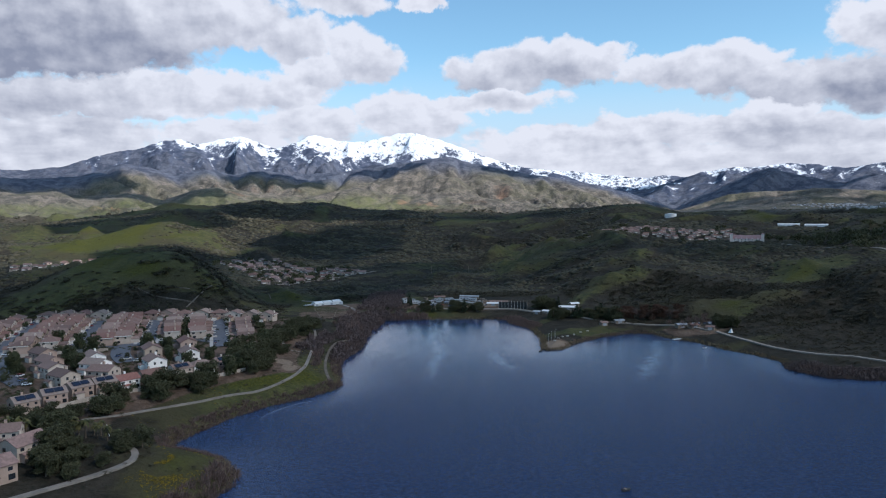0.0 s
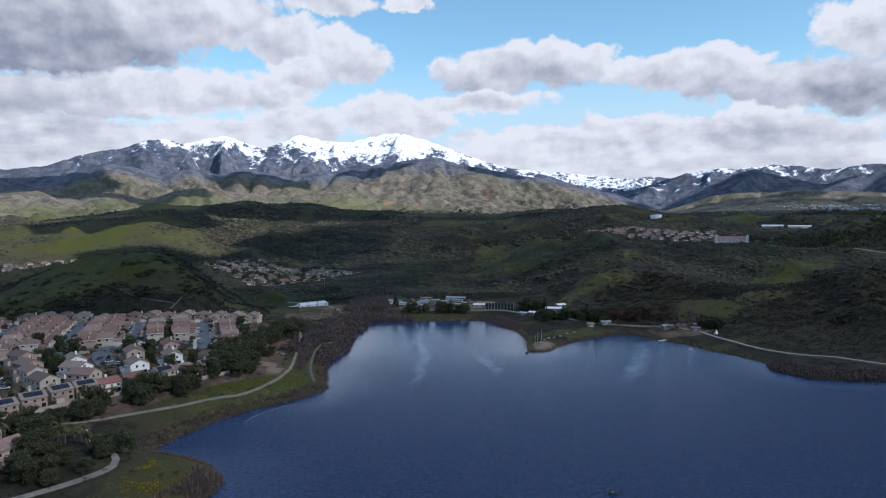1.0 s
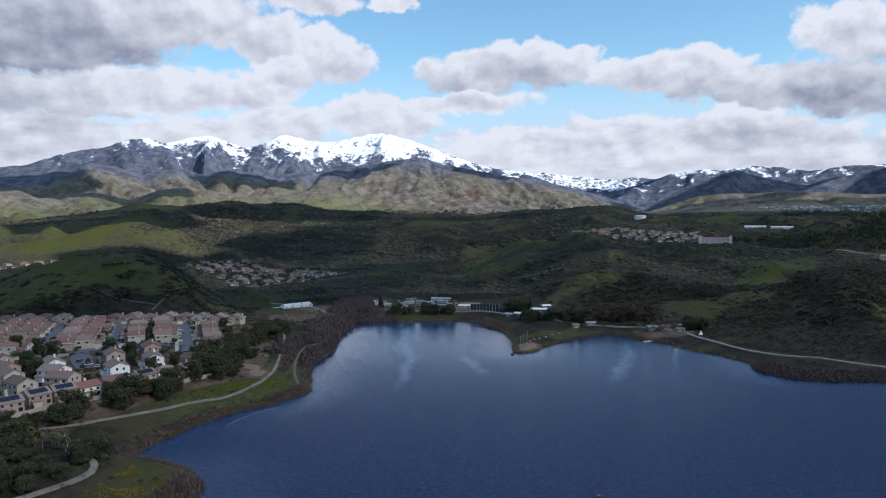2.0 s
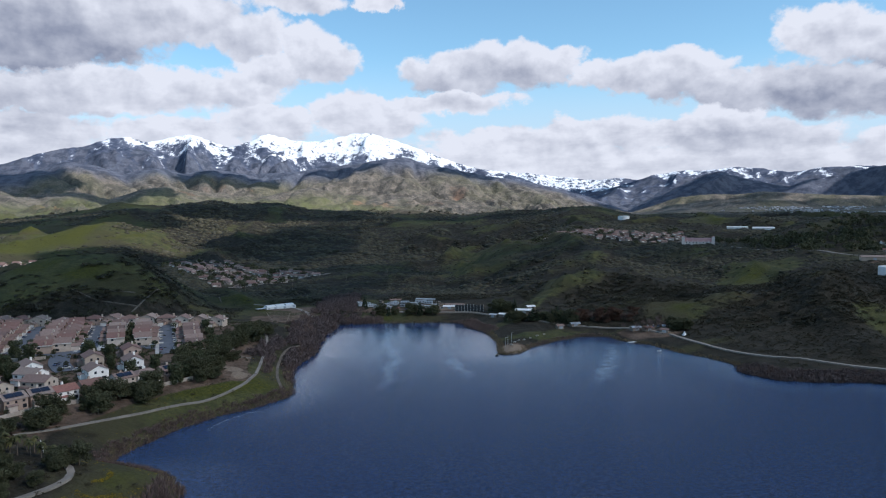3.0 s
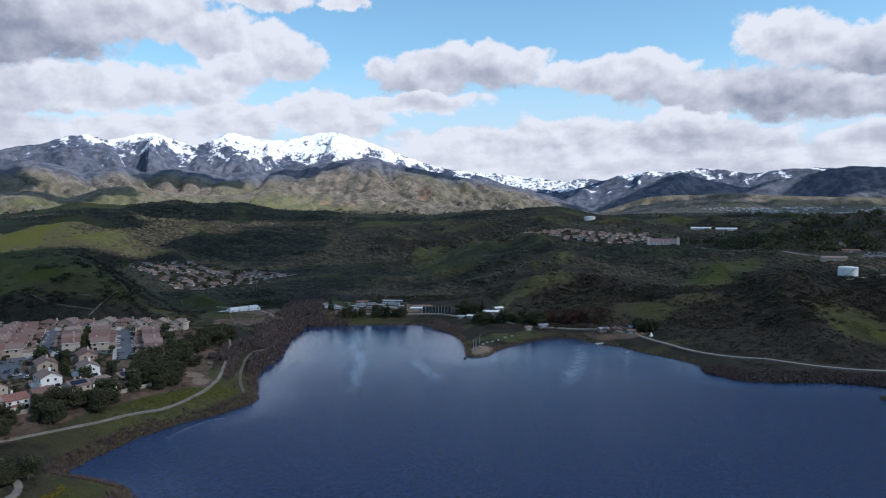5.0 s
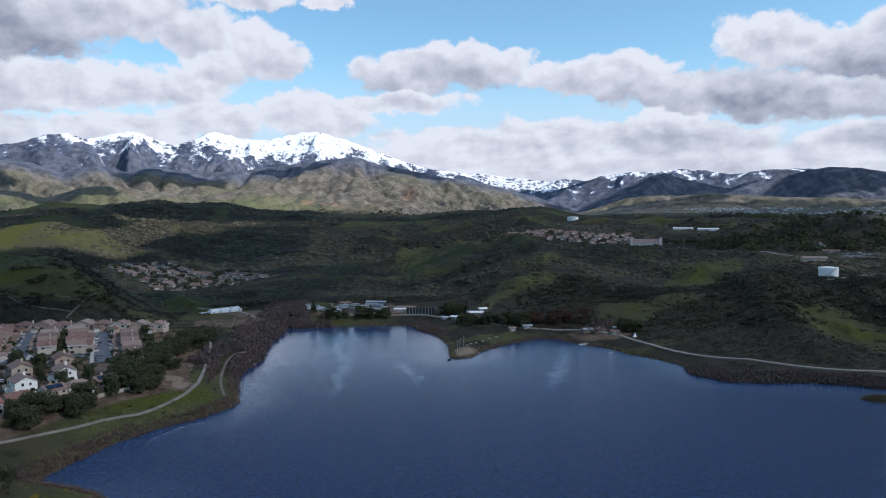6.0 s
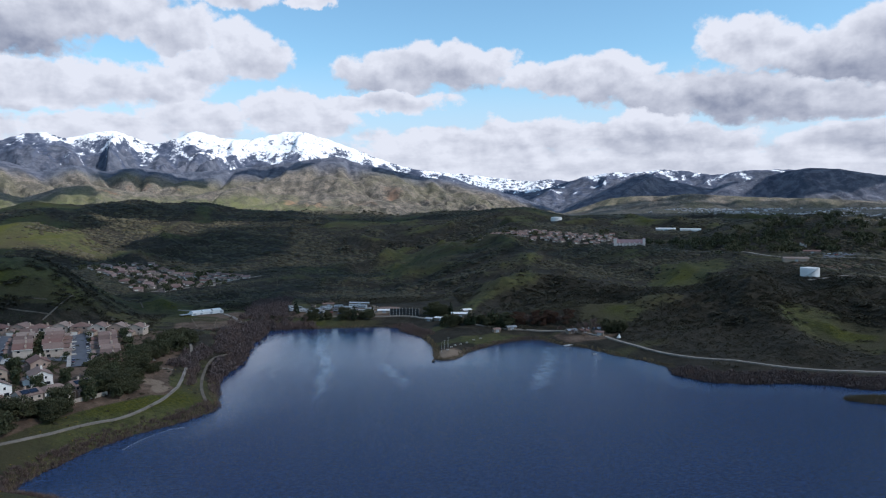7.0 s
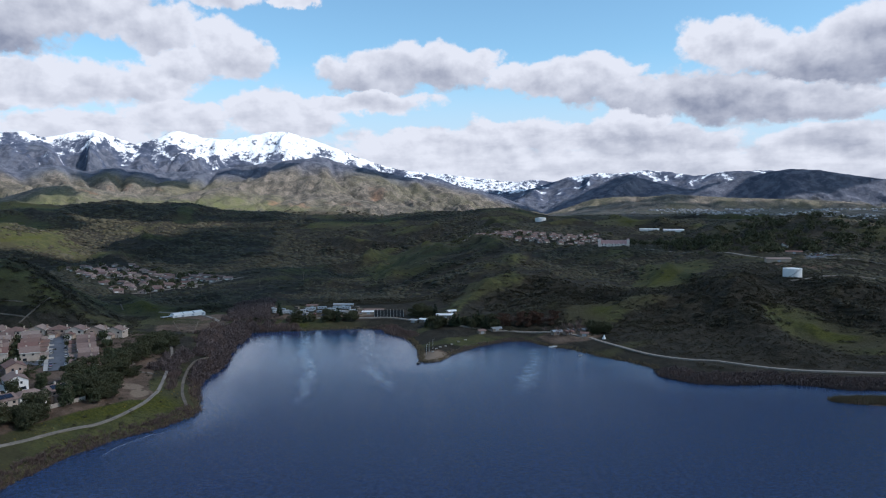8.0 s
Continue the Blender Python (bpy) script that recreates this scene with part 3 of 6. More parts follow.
def build_water():
    xs, ys = np.arange(-260, 561, 5.0), np.arange(-200, 721, 5.0)
    X, Y = np.meshgrid(xs, ys)
    verts = np.stack([X.ravel(), Y.ravel(), np.zeros(X.size)], 1)
    i = np.arange(X.size).reshape(X.shape)
    quads = np.stack([i[:-1, :-1], i[:-1, 1:], i[1:, 1:], i[1:, :-1]], -1).reshape(-1, 4)
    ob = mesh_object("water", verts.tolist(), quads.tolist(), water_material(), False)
    # how far the wind reaches: the lee of the banks lies smooth
    lee = np.clip(-shore_distance(X.ravel(), Y.ravel()) / 60, 0, 1).astype(np.float32)
    ob.data.attributes.new("reach", "FLOAT", "POINT").data.foreach_set("value", lee)
    return tagged(ob, "dark blue rippled lake water reflecting the sky", "lake", kind="structure")


build_ground()
build_water()


# ---- clouds whose shade lies on the land ----
def cloud_material(name, dense):
    m = bpy.data.materials.new(name)
    m.use_nodes = True
    m.node_tree.nodes.clear()
    k = Nodes(m.node_tree)
    d, t, c = k.add("ShaderNodeBsdfDiffuse"), k.add("ShaderNodeBsdfTranslucent"), k.add("ShaderNodeBsdfTransparent")
    at = k.add("ShaderNodeNewGeometry").outputs["Position"]
    tone = k.mix(k.noise(at, 0.004, 5), (0.86, 0.87, 0.89), (0.95, 0.95, 0.95))
    k.plug(d.inputs[0], tone), k.plug(t.inputs[0], tone)
    a, b = k.add("ShaderNodeMixShader"), k.add("ShaderNodeMixShader")
    a.inputs[0].default_value = 0.22
    k.plug(a.inputs[1], d.outputs[0]), k.plug(a.inputs[2], t.outputs[0])
    b.inputs[0].default_value = dense
    k.plug(b.inputs[1], c.outputs[0]), k.plug(b.inputs[2], a.outputs[0])
    k.plug(k.add("ShaderNodeOutputMaterial").inputs[0], b.outputs[0])
    return m


CLOUD_BASE = 1500.0
THIN_CLOUD, DENSE_CLOUD = cloud_material("thin_cloud", 0.42), cloud_material("dense_cloud", 0.68)


def cloud(gx, gy, rx, ry, gz, seed, mat):
    """A flat-bottomed heap cloud whose shade falls round (gx, gy) on the land."""
    bm = bmesh.new()
    bmesh.ops.create_icosphere(bm, subdivisions=5, radius=1.0)
    off = Vector((seed * 7.1, seed * 3.3, 0))
    for v in bm.verts:
        n = v.co.normalized()
        lump = 1 + 0.32 * noise.fractal(n * 1.7 + off, 1.0, 2.0, 5) + 0.10 * noise.fractal(n * 6 + off, 1.0, 2.0, 3)
        p = n * lump
        up = p.z * (0.34 if p.z > 0 else 0.07)
        v.co = Vector((p.x * rx, p.y * ry, up * min(rx, ry)))
    me = bpy.data.meshes.new("cloud")
    bm.to_mesh(me), bm.free()
    me.shade_smooth()
    me.materials.append(mat)
    ob = new("cloud", me)
    k = (CLOUD_BASE - gz) / SUN_DIR.z
    ob.location = (gx + SUN_DIR.x * k, gy + SUN_DIR.y * k, CLOUD_BASE)
    return tagged(ob, "white heap cloud with a flat grey base", "cloud", "clouds of the sky")


# broken cloud over the lake and the low hills
for spec in [(150, 250, 850, 700, 10), (1650, 600, 680, 800, 30), (-1350, 350, 620, 600, 20), (400, 1560, 780, 640, 40), (1750, 1650, 700, 700, 60), (400, 2430, 950, 300, 80),
             (1500, 2500, 900, 600, 80), (-650, 2330, 560, 260, 110), (-430, 860, 420, 250, 30)]:
    cloud(*spec, seed=spec[0] * 0.013 + spec[1] * 0.007, mat=THIN_CLOUD)
# small dense heaps over the western hills and the range
for spec in [(-430, 1270, 190, 95, 45), (-260, 1720, 170, 170, 40), (-70, 1130, 130, 100, 30), (-860, 1930, 240, 150, 60), (-520, 2130, 260, 110, 100), (1720, 3570, 560, 150, 230), (2560, 3260, 420, 260, 230),
             (-1980, 3270, 520, 200, 250), (-1325, 3110, 360, 110, 190), (-830, 3620, 260, 110, 290), (-310, 3790, 170, 50, 315),
             (390, 3800, 220, 70, 290), (1190, 4400, 240, 140, 250), (1350, 3180, 380, 75, 130), (1800, 2560, 420, 130, 100)]:
    cloud(*spec, seed=spec[0] * 0.013 + spec[1] * 0.007, mat=DENSE_CLOUD)

# ---- materials of the things ----
def plain(name, colour, rough=0.7, metal=0.0, spread=0.12, scale=1.5, bump=0.0, spec=0.4):
    """A painted or mineral surface with mottling at two scales."""
    m, k, b = material(name)
    at = k.add("ShaderNodeTexCoord").outputs["Object"]
    n = k.math("ADD", k.math("MULTIPLY", k.noise(at, scale, 5, 0.6), 0.6), k.math("MULTIPLY", k.noise(at, scale * 7, 4, 0.6), 0.4))
    dark = tuple(c * (1 - spread * 2) for c in colour)
    lite = tuple(min(1.0, c * (1 + spread)) for c in colour)
    k.plug(b.inputs["Base Color"], k.mix(k.ramp(n, 0.3, 0.7), dark, lite))
    b.inputs["Roughness"].default_value, b.inputs["Metallic"].default_value = rough, metal
    b.inputs["Specular IOR Level"].default_value = spec
    if bump:
        link_bump(k, b, n, 0.6, bump)
    return m


def varied(name, colours, rough, scale, bump, spread=0.2):
    """A surface whose colour differs from object to object."""
    m, k, b = material(name)
    rnd = k.add("ShaderNodeObjectInfo").outputs["Random"]
    at = k.add("ShaderNodeTexCoord").outputs["Object"]
    ramp = k.add("ShaderNodeValToRGB")
    ramp.color_ramp.interpolation = "CONSTANT"
    for i, c in enumerate(colours):
        e = ramp.color_ramp.elements[0] if i == 0 else ramp.color_ramp.elements.new(i / len(colours))
        e.position, e.color = i / len(colours), (*c, 1)
    if len(ramp.color_ramp.elements) > len(colours):
        ramp.color_ramp.elements.remove(ramp.color_ramp.elements[-1])
    k.plug(ramp.inputs[0], rnd)
    n = k.math("ADD", k.math("MULTIPLY", k.noise(at, scale, 5, 0.6), 0.5), k.math("MULTIPLY", k.noise(at, scale * 6, 4, 0.65), 0.5))
    k.plug(b.inputs["Base Color"], k.mix(k.ramp(n, 0.35, 0.7, 0, spread * 2.2), ramp.outputs[0], (0.05, 0.045, 0.04)))
    b.inputs["Roughness"].default_value, b.inputs["Specular IOR Level"].default_value = rough, 0.3
    if bump:
        link_bump(k, b, n, 0.6, bump)
    return m


STUCCO = varied("stucco", [(0.46, 0.36, 0.28), (0.41, 0.30, 0.235), (0.50, 0.41, 0.335), (0.44, 0.315, 0.25), (0.57, 0.48, 0.405)], 0.9, 0.5, 0.02, 0.12)
DULL_STUCCO = varied("dull_stucco", [(0.42, 0.35, 0.29), (0.38, 0.31, 0.26), (0.50, 0.44, 0.39), (0.40, 0.31, 0.27)], 0.9, 0.5, 0.02, 0.15)
WHITE_STUCCO = plain("white_stucco", (0.86, 0.81, 0.75), 0.88, spread=0.06, scale=0.5)
ROOF_TILE = varied("roof_tile", [(0.215, 0.130, 0.107), (0.230, 0.145, 0.121), (0.172, 0.113, 0.097), (0.250, 0.166, 0.140), (0.220, 0.120, 0.098)], 0.85, 0.8, 0.08, 0.22)
PALE_TILE = varied("pale_tile", [(0.29, 0.205, 0.172), (0.26, 0.178, 0.148), (0.31, 0.235, 0.198)], 0.85, 0.8, 0.06, 0.2)
RED_TILE = plain("red_tile", (0.27, 0.125, 0.10), 0.85, spread=0.22, scale=1.2, bump=0.06)
WARM_STUCCO = plain("warm_stucco", (0.74, 0.63, 0.56), 0.9, spread=0.08, scale=0.4)
FADED_TILE = plain("faded_tile", (0.28, 0.185, 0.160), 0.85, spread=0.2, scale=0.7, bump=0.05)
PINK_TILE = plain("pink_tile", (0.46, 0.27, 0.25), 0.85, spread=0.15, scale=0.6)
GLASS = plain("window_glass", (0.025, 0.03, 0.038), 0.12, spread=0.3, spec=0.6)
GARAGE = plain("garage_door", (0.70, 0.65, 0.59), 0.6, spread=0.08)
SOLAR = plain("solar_glass", (0.012, 0.016, 0.035), 0.18, spread=0.25, spec=0.6)
ASPHALT = plain("asphalt", (0.108, 0.116, 0.136), 0.8, spread=0.16, scale=0.12, bump=0.02)
PATHWAY = plain("worn_path", (0.225, 0.198, 0.170), 0.92, spread=0.16, scale=0.15, bump=0.02)
CAMP_METAL = plain("dull_white_metal", (0.44, 0.45, 0.46), 0.55, spread=0.14, scale=0.3)
CONCRETE = plain("concrete", (0.44, 0.41, 0.37), 0.88, spread=0.14, scale=0.15, bump=0.02)
GRAVEL = plain("gravel", (0.27, 0.235, 0.20), 0.95, spread=0.2, scale=0.4, bump=0.05)
TRAIL = plain("dirt_trail", (0.150, 0.125, 0.100), 0.95, spread=0.25, scale=0.3, bump=0.05)
WALLING = plain("garden_walling", (0.42, 0.36, 0.30), 0.9, spread=0.15, scale=0.3)
WHITE_METAL = plain("white_metal", (0.78, 0.77, 0.75), 0.45, spread=0.05, scale=0.1)
GREY_METAL = plain("grey_metal", (0.45, 0.47, 0.50), 0.4, 0.6, spread=0.12, scale=0.4)
STEEL_POST = plain("pale_post", (0.42, 0.42, 0.40), 0.5, spread=0.12)
NETTING = plain("dark_netting", (0.035, 0.04, 0.042), 0.9, spread=0.2)
WOOD = plain("weathered_wood", (0.25, 0.20, 0.155), 0.85, spread=0.2, scale=1.2, bump=0.02)
BARK = plain("bark", (0.16, 0.125, 0.095), 0.95, spread=0.25, scale=2.0, bump=0.04)
RUBBER = plain("rubber", (0.025, 0.025, 0.027), 0.9)
CAR_PAINT = varied("car_paint", [(0.62, 0.63, 0.64), (0.04, 0.045, 0.05), (0.25, 0.26, 0.28), (0.08, 0.11, 0.2), (0.28, 0.05, 0.045), (0.5, 0.49, 0.46)], 0.35, 1.0, 0.0, 0.04)


def foliage(name, dark, light, rough=0.75):
    m, k, b = material(name)
    geo = k.add("ShaderNodeNewGeometry")
    tone = k.add("ShaderNodeObjectInfo").outputs["Random"]
    n = k.noise(geo.outputs["Position"], 0.35, 4, 0.6)
    c = k.mix(k.ramp(k.math("ADD", k.math("MULTIPLY", geo.outputs["Random Per Island"], 0.6), k.math("MULTIPLY", n, 0.6)), 0.25, 0.9), dark, light)
    c = k.mix(k.math("MULTIPLY", tone, 0.35), c, tuple(v * 0.45 for v in dark))
    k.plug(b.inputs["Base Color"], c)
    b.inputs["Roughness"].default_value, b.inputs["Specular IOR Level"].default_value = rough, 0.2
    return m


LEAF_OAK = foliage("oak_leaf", (0.046, 0.049, 0.025), (0.084, 0.087, 0.043))
LEAF_GUM = foliage("gum_leaf", (0.038, 0.047, 0.023), (0.098, 0.108, 0.054))
LEAF_PINE = foliage("pine_needle", (0.015, 0.024, 0.012), (0.036, 0.050, 0.024))
LEAF_RUST = foliage("rusty_leaf", (0.055, 0.028, 0.020), (0.11, 0.060, 0.038))
LEAF_PALM = foliage("palm_frond", (0.040, 0.050, 0.018), (0.125, 0.115, 0.045))
SCRUB_LEAF = foliage("scrub_leaf", (0.034, 0.032, 0.020), (0.074, 0.066, 0.040))
TWIG = foliage("bare_twig", (0.090, 0.062, 0.055), (0.21, 0.150, 0.130), 0.9)
WILLOW = foliage("willow_twig", (0.066, 0.050, 0.048), (0.165, 0.126, 0.118), 0.9)
FLOWER = foliage("yellow_flower", (0.16, 0.13, 0.012), (0.40, 0.27, 0.02), 0.8)
REED = foliage("dry_reed", (0.10, 0.075, 0.045), (0.23, 0.18, 0.11), 0.9)


# ---- kit ----
def ground_z(x, y):
    return float(land(np.array([x]), np.array([y]))[0])


def root(name, x=0.0, y=0.0, z=0.0, turn=0.0):
    ob = new(name)
    ob.matrix_world = pose(x, y, z, 0, 0, turn)
    return ob


def part(name, bm, mat, parent=None, label="", shade=False):
    me = bpy.data.meshes.new(name)
    bm.to_mesh(me), bm.free()
    if shade:
        me.shade_smooth()
    me.materials.append(mat)
    ob = new(name, me)
    ob.parent = parent
    if label:
        ob["label"] = label
    return ob


def solid(bm, verts, faces):
    vs = [bm.verts.new(v) for v in verts]
    for f in faces:
        bm.faces.new([vs[i] for i in f])
    return bm


BOX = [(0, 3, 2, 1), (4, 5, 6, 7), (0, 1, 5, 4), (1, 2, 6, 5), (2, 3, 7, 6), (3, 0, 4, 7)]


def box(bm, x0, x1, y0, y1, z0, z1):
    return solid(bm, [(x0, y0, z0), (x1, y0, z0), (x1, y1, z0), (x0, y1, z0), (x0, y0, z1), (x1, y0, z1), (x1, y1, z1), (x0, y1, z1)], BOX)


def slab(x0, x1, y0, y1, z0, z1):
    return box(bmesh.new(), x0, x1, y0, y1, z0, z1)


def gable_body(bm, lx, wy, eave, rise, x=0.0, y=0.0, base=-1.5):
    """Walls with gable ends; the ridge runs along x."""
    a, b = lx / 2, wy / 2
    p = [(x - a, y - b), (x + a, y - b), (x + a, y + b), (x - a, y + b)]
    v = [(*q, base) for q in p] + [(*q, eave) for q in p] + [(x - a, y, eave + rise), (x + a, y, eave + rise)]
    return solid(bm, v, [(0, 3, 2, 1), (0, 1, 5, 4), (2, 3, 7, 6), (1, 2, 6, 9, 5), (3, 0, 4, 8, 7), (4, 5, 9, 8), (6, 7, 8, 9)])


def gable_roof(bm, lx, wy, eave, rise, x=0.0, y=0.0, over=0.5, thick=0.28):
    a, b = lx / 2 + over, wy / 2 + over
    drop = rise * over / (wy / 2)
    z0, z1 = eave - drop + 0.05, eave + rise + 0.05
    v = []
    for sx in (-a, a):
        v += [(x + sx, y - b, z0), (x + sx, y, z1), (x + sx, y + b, z0), (x + sx, y - b, z0 + thick), (x + sx, y, z1 + thick), (x + sx, y + b, z0 + thick)]
    return solid(bm, v, [(0, 1, 4, 3), (1, 2, 5, 4), (6, 9, 10, 7), (7, 10, 11, 8), (3, 4, 10, 9), (4, 5, 11, 10), (0, 6, 7, 1), (1, 7, 8, 2), (0, 3, 9, 6), (2, 8, 11, 5)])


def hip_roof(bm, lx, wy, eave, rise, x=0.0, y=0.0, over=0.5, thick=0.25):
    a, b, r = lx / 2 + over, wy / 2 + over, max(0.3, (lx - wy) / 2 + 0.8)
    z = eave - 0.1
    p = [(x - a, y - b), (x + a, y - b), (x + a, y + b), (x - a, y + b)]
    v = [(*q, z) for q in p] + [(*q, z + thick) for q in p] + [(x - r, y, eave + rise + thick), (x + r, y, eave + rise + thick)]
    return solid(bm, v, [(0, 3, 2, 1), (0, 1, 5, 4), (1, 2, 6, 5), (2, 3, 7, 6), (3, 0, 4, 7), (4, 5, 9, 8), (5, 6, 9), (6, 7, 8, 9), (7, 4, 8)])


def tube(bm, p, q, r0, r1, sides=6):
    p, q = Vector(p), Vector(q)
    m = (q - p).to_track_quat("Z", "Y").to_matrix()
    rings = []
    for c, r in ((p, r0), (q, r1)):
        rings.append([bm.verts.new(c + m @ Vector((math.cos(t) * r, math.sin(t) * r, 0))) for t in (2 * math.pi * i / sides for i in range(sides))])
    for i in range(sides):
        bm.faces.new((rings[0][i], rings[0][(i + 1) % sides], rings[1][(i + 1) % sides], rings[1][i]))
    bm.faces.new(rings[1])
    bm.faces.new(list(reversed(rings[0])))
    return bm


def ribbon(name, points, width, mat, lift=0.3, thick=0.25, step=4.0, label="", category="", level=None):
    """A road or path that lies on the land along a smooth line."""
    pts = np.array(points, float)
    for _ in range(3):
        q = [pts[0]]
        for a, b in zip(pts[:-1], pts[1:]):
            q += [a * 0.75 + b * 0.25, a * 0.25 + b * 0.75]
        pts = np.array(q + [pts[-1]])
    leng = np.concatenate([[0], np.cumsum(np.hypot(*np.diff(pts, axis=0).T))])
    s = np.linspace(0, leng[-1], max(2, int(leng[-1] / step)))
    x, y = np.interp(s, leng, pts[:, 0]), np.interp(s, leng, pts[:, 1])
    tx, ty = np.gradient(x), np.gradient(y)
    n = np.hypot(tx, ty)
    nx, ny = -ty / n, tx / n
    z = np.max([land(x + nx * w, y + ny * w) for w in (-width / 2, 0, width / 2)], 0) + lift
    rows = []
    for i in range(len(s)):
        for w, dz in ((-0.5, -thick - 0.6), (-0.5, 0.0), (0.5, 0.0), (0.5, -thick - 0.6)):
            rows.append((x[i] + nx[i] * w * width, y[i] + ny[i] * w * width, z[i] + dz))
    faces = []
    for i in range(len(s) - 1):
        a, b = 4 * i, 4 * i + 4
        faces += [(a + k, b + k, b + k + 1, a + k + 1) for k in range(3)]
    ob = mesh_object(name, rows, faces, mat, False)
    return tagged(ob, label, category, kind="structure")


# ---- homes ----
def windows(spots, home):
    """Panes set in the walls: x, y, z of the middle, width, height and the way that they face ('x' or 'y')."""
    for x, y, z, w, h, way in spots:
        t = 0.06
        bm = slab(x - t, x + t, y - w / 2, y + w / 2, z - h / 2, z + h / 2) if way == "x" else slab(x - w / 2, x + w / 2, y - t, y + t, z - h / 2, z + h / 2)
        part("window", bm, GLASS, home)


def row_house(hip, wall_mat, roof_mat):
    """Two storeys, ridge along x, a garage wing towards +x."""
    h = root("house")
    lx, wy, eave, rise = 10.0, 12.3, 5.3, 2.5
    bm = bmesh.new()
    if hip:
        box(bm, -lx / 2, lx / 2, -wy / 2, wy / 2, -1.5, eave)
    else:
        gable_body(bm, lx, wy, eave, rise)
    part("wall", bm, wall_mat, h)
    part("roof", (hip_roof if hip else gable_roof)(bmesh.new(), lx, wy, eave, rise), roof_mat, h)
    wing = part("garage_wing", gable_body(bmesh.new(), 4.6, 6.4, 2.9, 1.3, lx / 2 + 2.3, -2.4), wall_mat, h)
    part("wing_roof", gable_roof(bmesh.new(), 4.6, 6.4, 2.9, 1.3, lx / 2 + 2.3, -2.4, 0.4, 0.22), roof_mat, wing)
    part("garage_door", slab(lx / 2 + 4.56, lx / 2 + 4.68, -4.9, 0.1, 0.0, 2.2), GARAGE, wing)
    part("door", slab(lx / 2 - 0.05, lx / 2 + 0.06, 2.4, 3.4, 0.0, 2.1), WOOD, h)
    part("chimney", slab(-2.2, -1.2, wy / 2 - 1.6, wy / 2 - 0.7, 4.0, 8.0), wall_mat, h)
    part("driveway", slab(lx / 2 + 4.7, lx / 2 + 7.4, -4.9, 0.1, -1.0, 0.42), CONCRETE, h, "pale concrete driveway")
    for sy in (-1, 1):
        y = sy * (wy / 2 + 0.58)
        part("fascia", slab(-lx / 2 - 0.5, lx / 2 + 0.5, y - 0.09, y + 0.09, eave - 0.35, eave + 0.02), GARAGE, h, "pale eaves board")
    windows([(-3.0, -wy / 2, 4.0, 1.5, 1.2, "y"), (1.6, -wy / 2, 4.0, 1.1, 1.1, "y"), (-2.6, -wy / 2, 1.3, 2.0, 1.5, "y"), (2.0, wy / 2, 4.0, 1.4, 1.2, "y"),
             (lx / 2, 3.4, 4.1, 1.6, 1.3, "x"), (lx / 2, -2.2, 4.3, 1.6, 1.1, "x"), (-lx / 2, 0.5, 4.0, 1.8, 1.3, "x"), (-lx / 2, -2.0, 1.3, 2.4, 1.9, "x")], h)
    return h


def long_house(wall_mat, roof_mat, panels=False, side=None):
    """Two storeys with tall gables, ridge along x, a lower lean-to and a cross gable."""
    h = root("house")
    lx, wy, eave, rise = 13.0, 9.8, 5.5, 2.4
    part("wall", gable_body(bmesh.new(), lx, wy, eave, rise), wall_mat, h)
    part("roof", gable_roof(bmesh.new(), lx, wy, eave, rise, over=0.45), roof_mat, h)
    wing = part("side_wing", gable_body(bmesh.new(), 5.0, 2.4, 2.8, 0.5, -3.0, -wy / 2 - 1.2), wall_mat, h)
    part("wing_roof", gable_roof(bmesh.new(), 5.0, 2.4, 2.8, 0.5, -3.0, -wy / 2 - 1.2, 0.35, 0.2), roof_mat, wing)
    part("chimney", slab(-1.0, 0.1, 0.5, 1.4, 6.0, 9.4), wall_mat, h)
    windows([(lx / 2, -1.6, 4.4, 1.1, 1.4, "x"), (lx / 2, 1.8, 4.4, 1.0, 1.2, "x"), (lx / 2, 2.6, 1.5, 2.2, 1.5, "x"), (lx / 2, -2.4, 1.4, 1.4, 1.4, "x"),
             (4.2, -wy / 2, 4.1, 1.5, 1.2, "y"), (0.0, -wy / 2, 4.1, 1.2, 1.2, "y"), (-4.4, -wy / 2, 4.3, 1.5, 1.1, "y"), (4.6, -wy / 2, 1.4, 2.2, 1.9, "y"),
             (-lx / 2, 1.2, 4.2, 1.5, 1.3, "x")], h)
    if panels:
        slope = math.atan2(rise, wy / 2)
        for k in range(2):
            bm = slab(-2.35, 2.35, -1.7, 1.7, 0.0, 0.14)
            m = Matrix.Translation((-2.6 + 5.0 * k, -wy * 0.25 - 0.1, eave + rise * 0.5 + 0.55)) @ Matrix.Rotation(slope, 4, "X")
            bmesh.ops.transform(bm, matrix=m, verts=bm.verts)
            part("solar_panel", bm, SOLAR, h, "dark blue solar panel array")
    return h


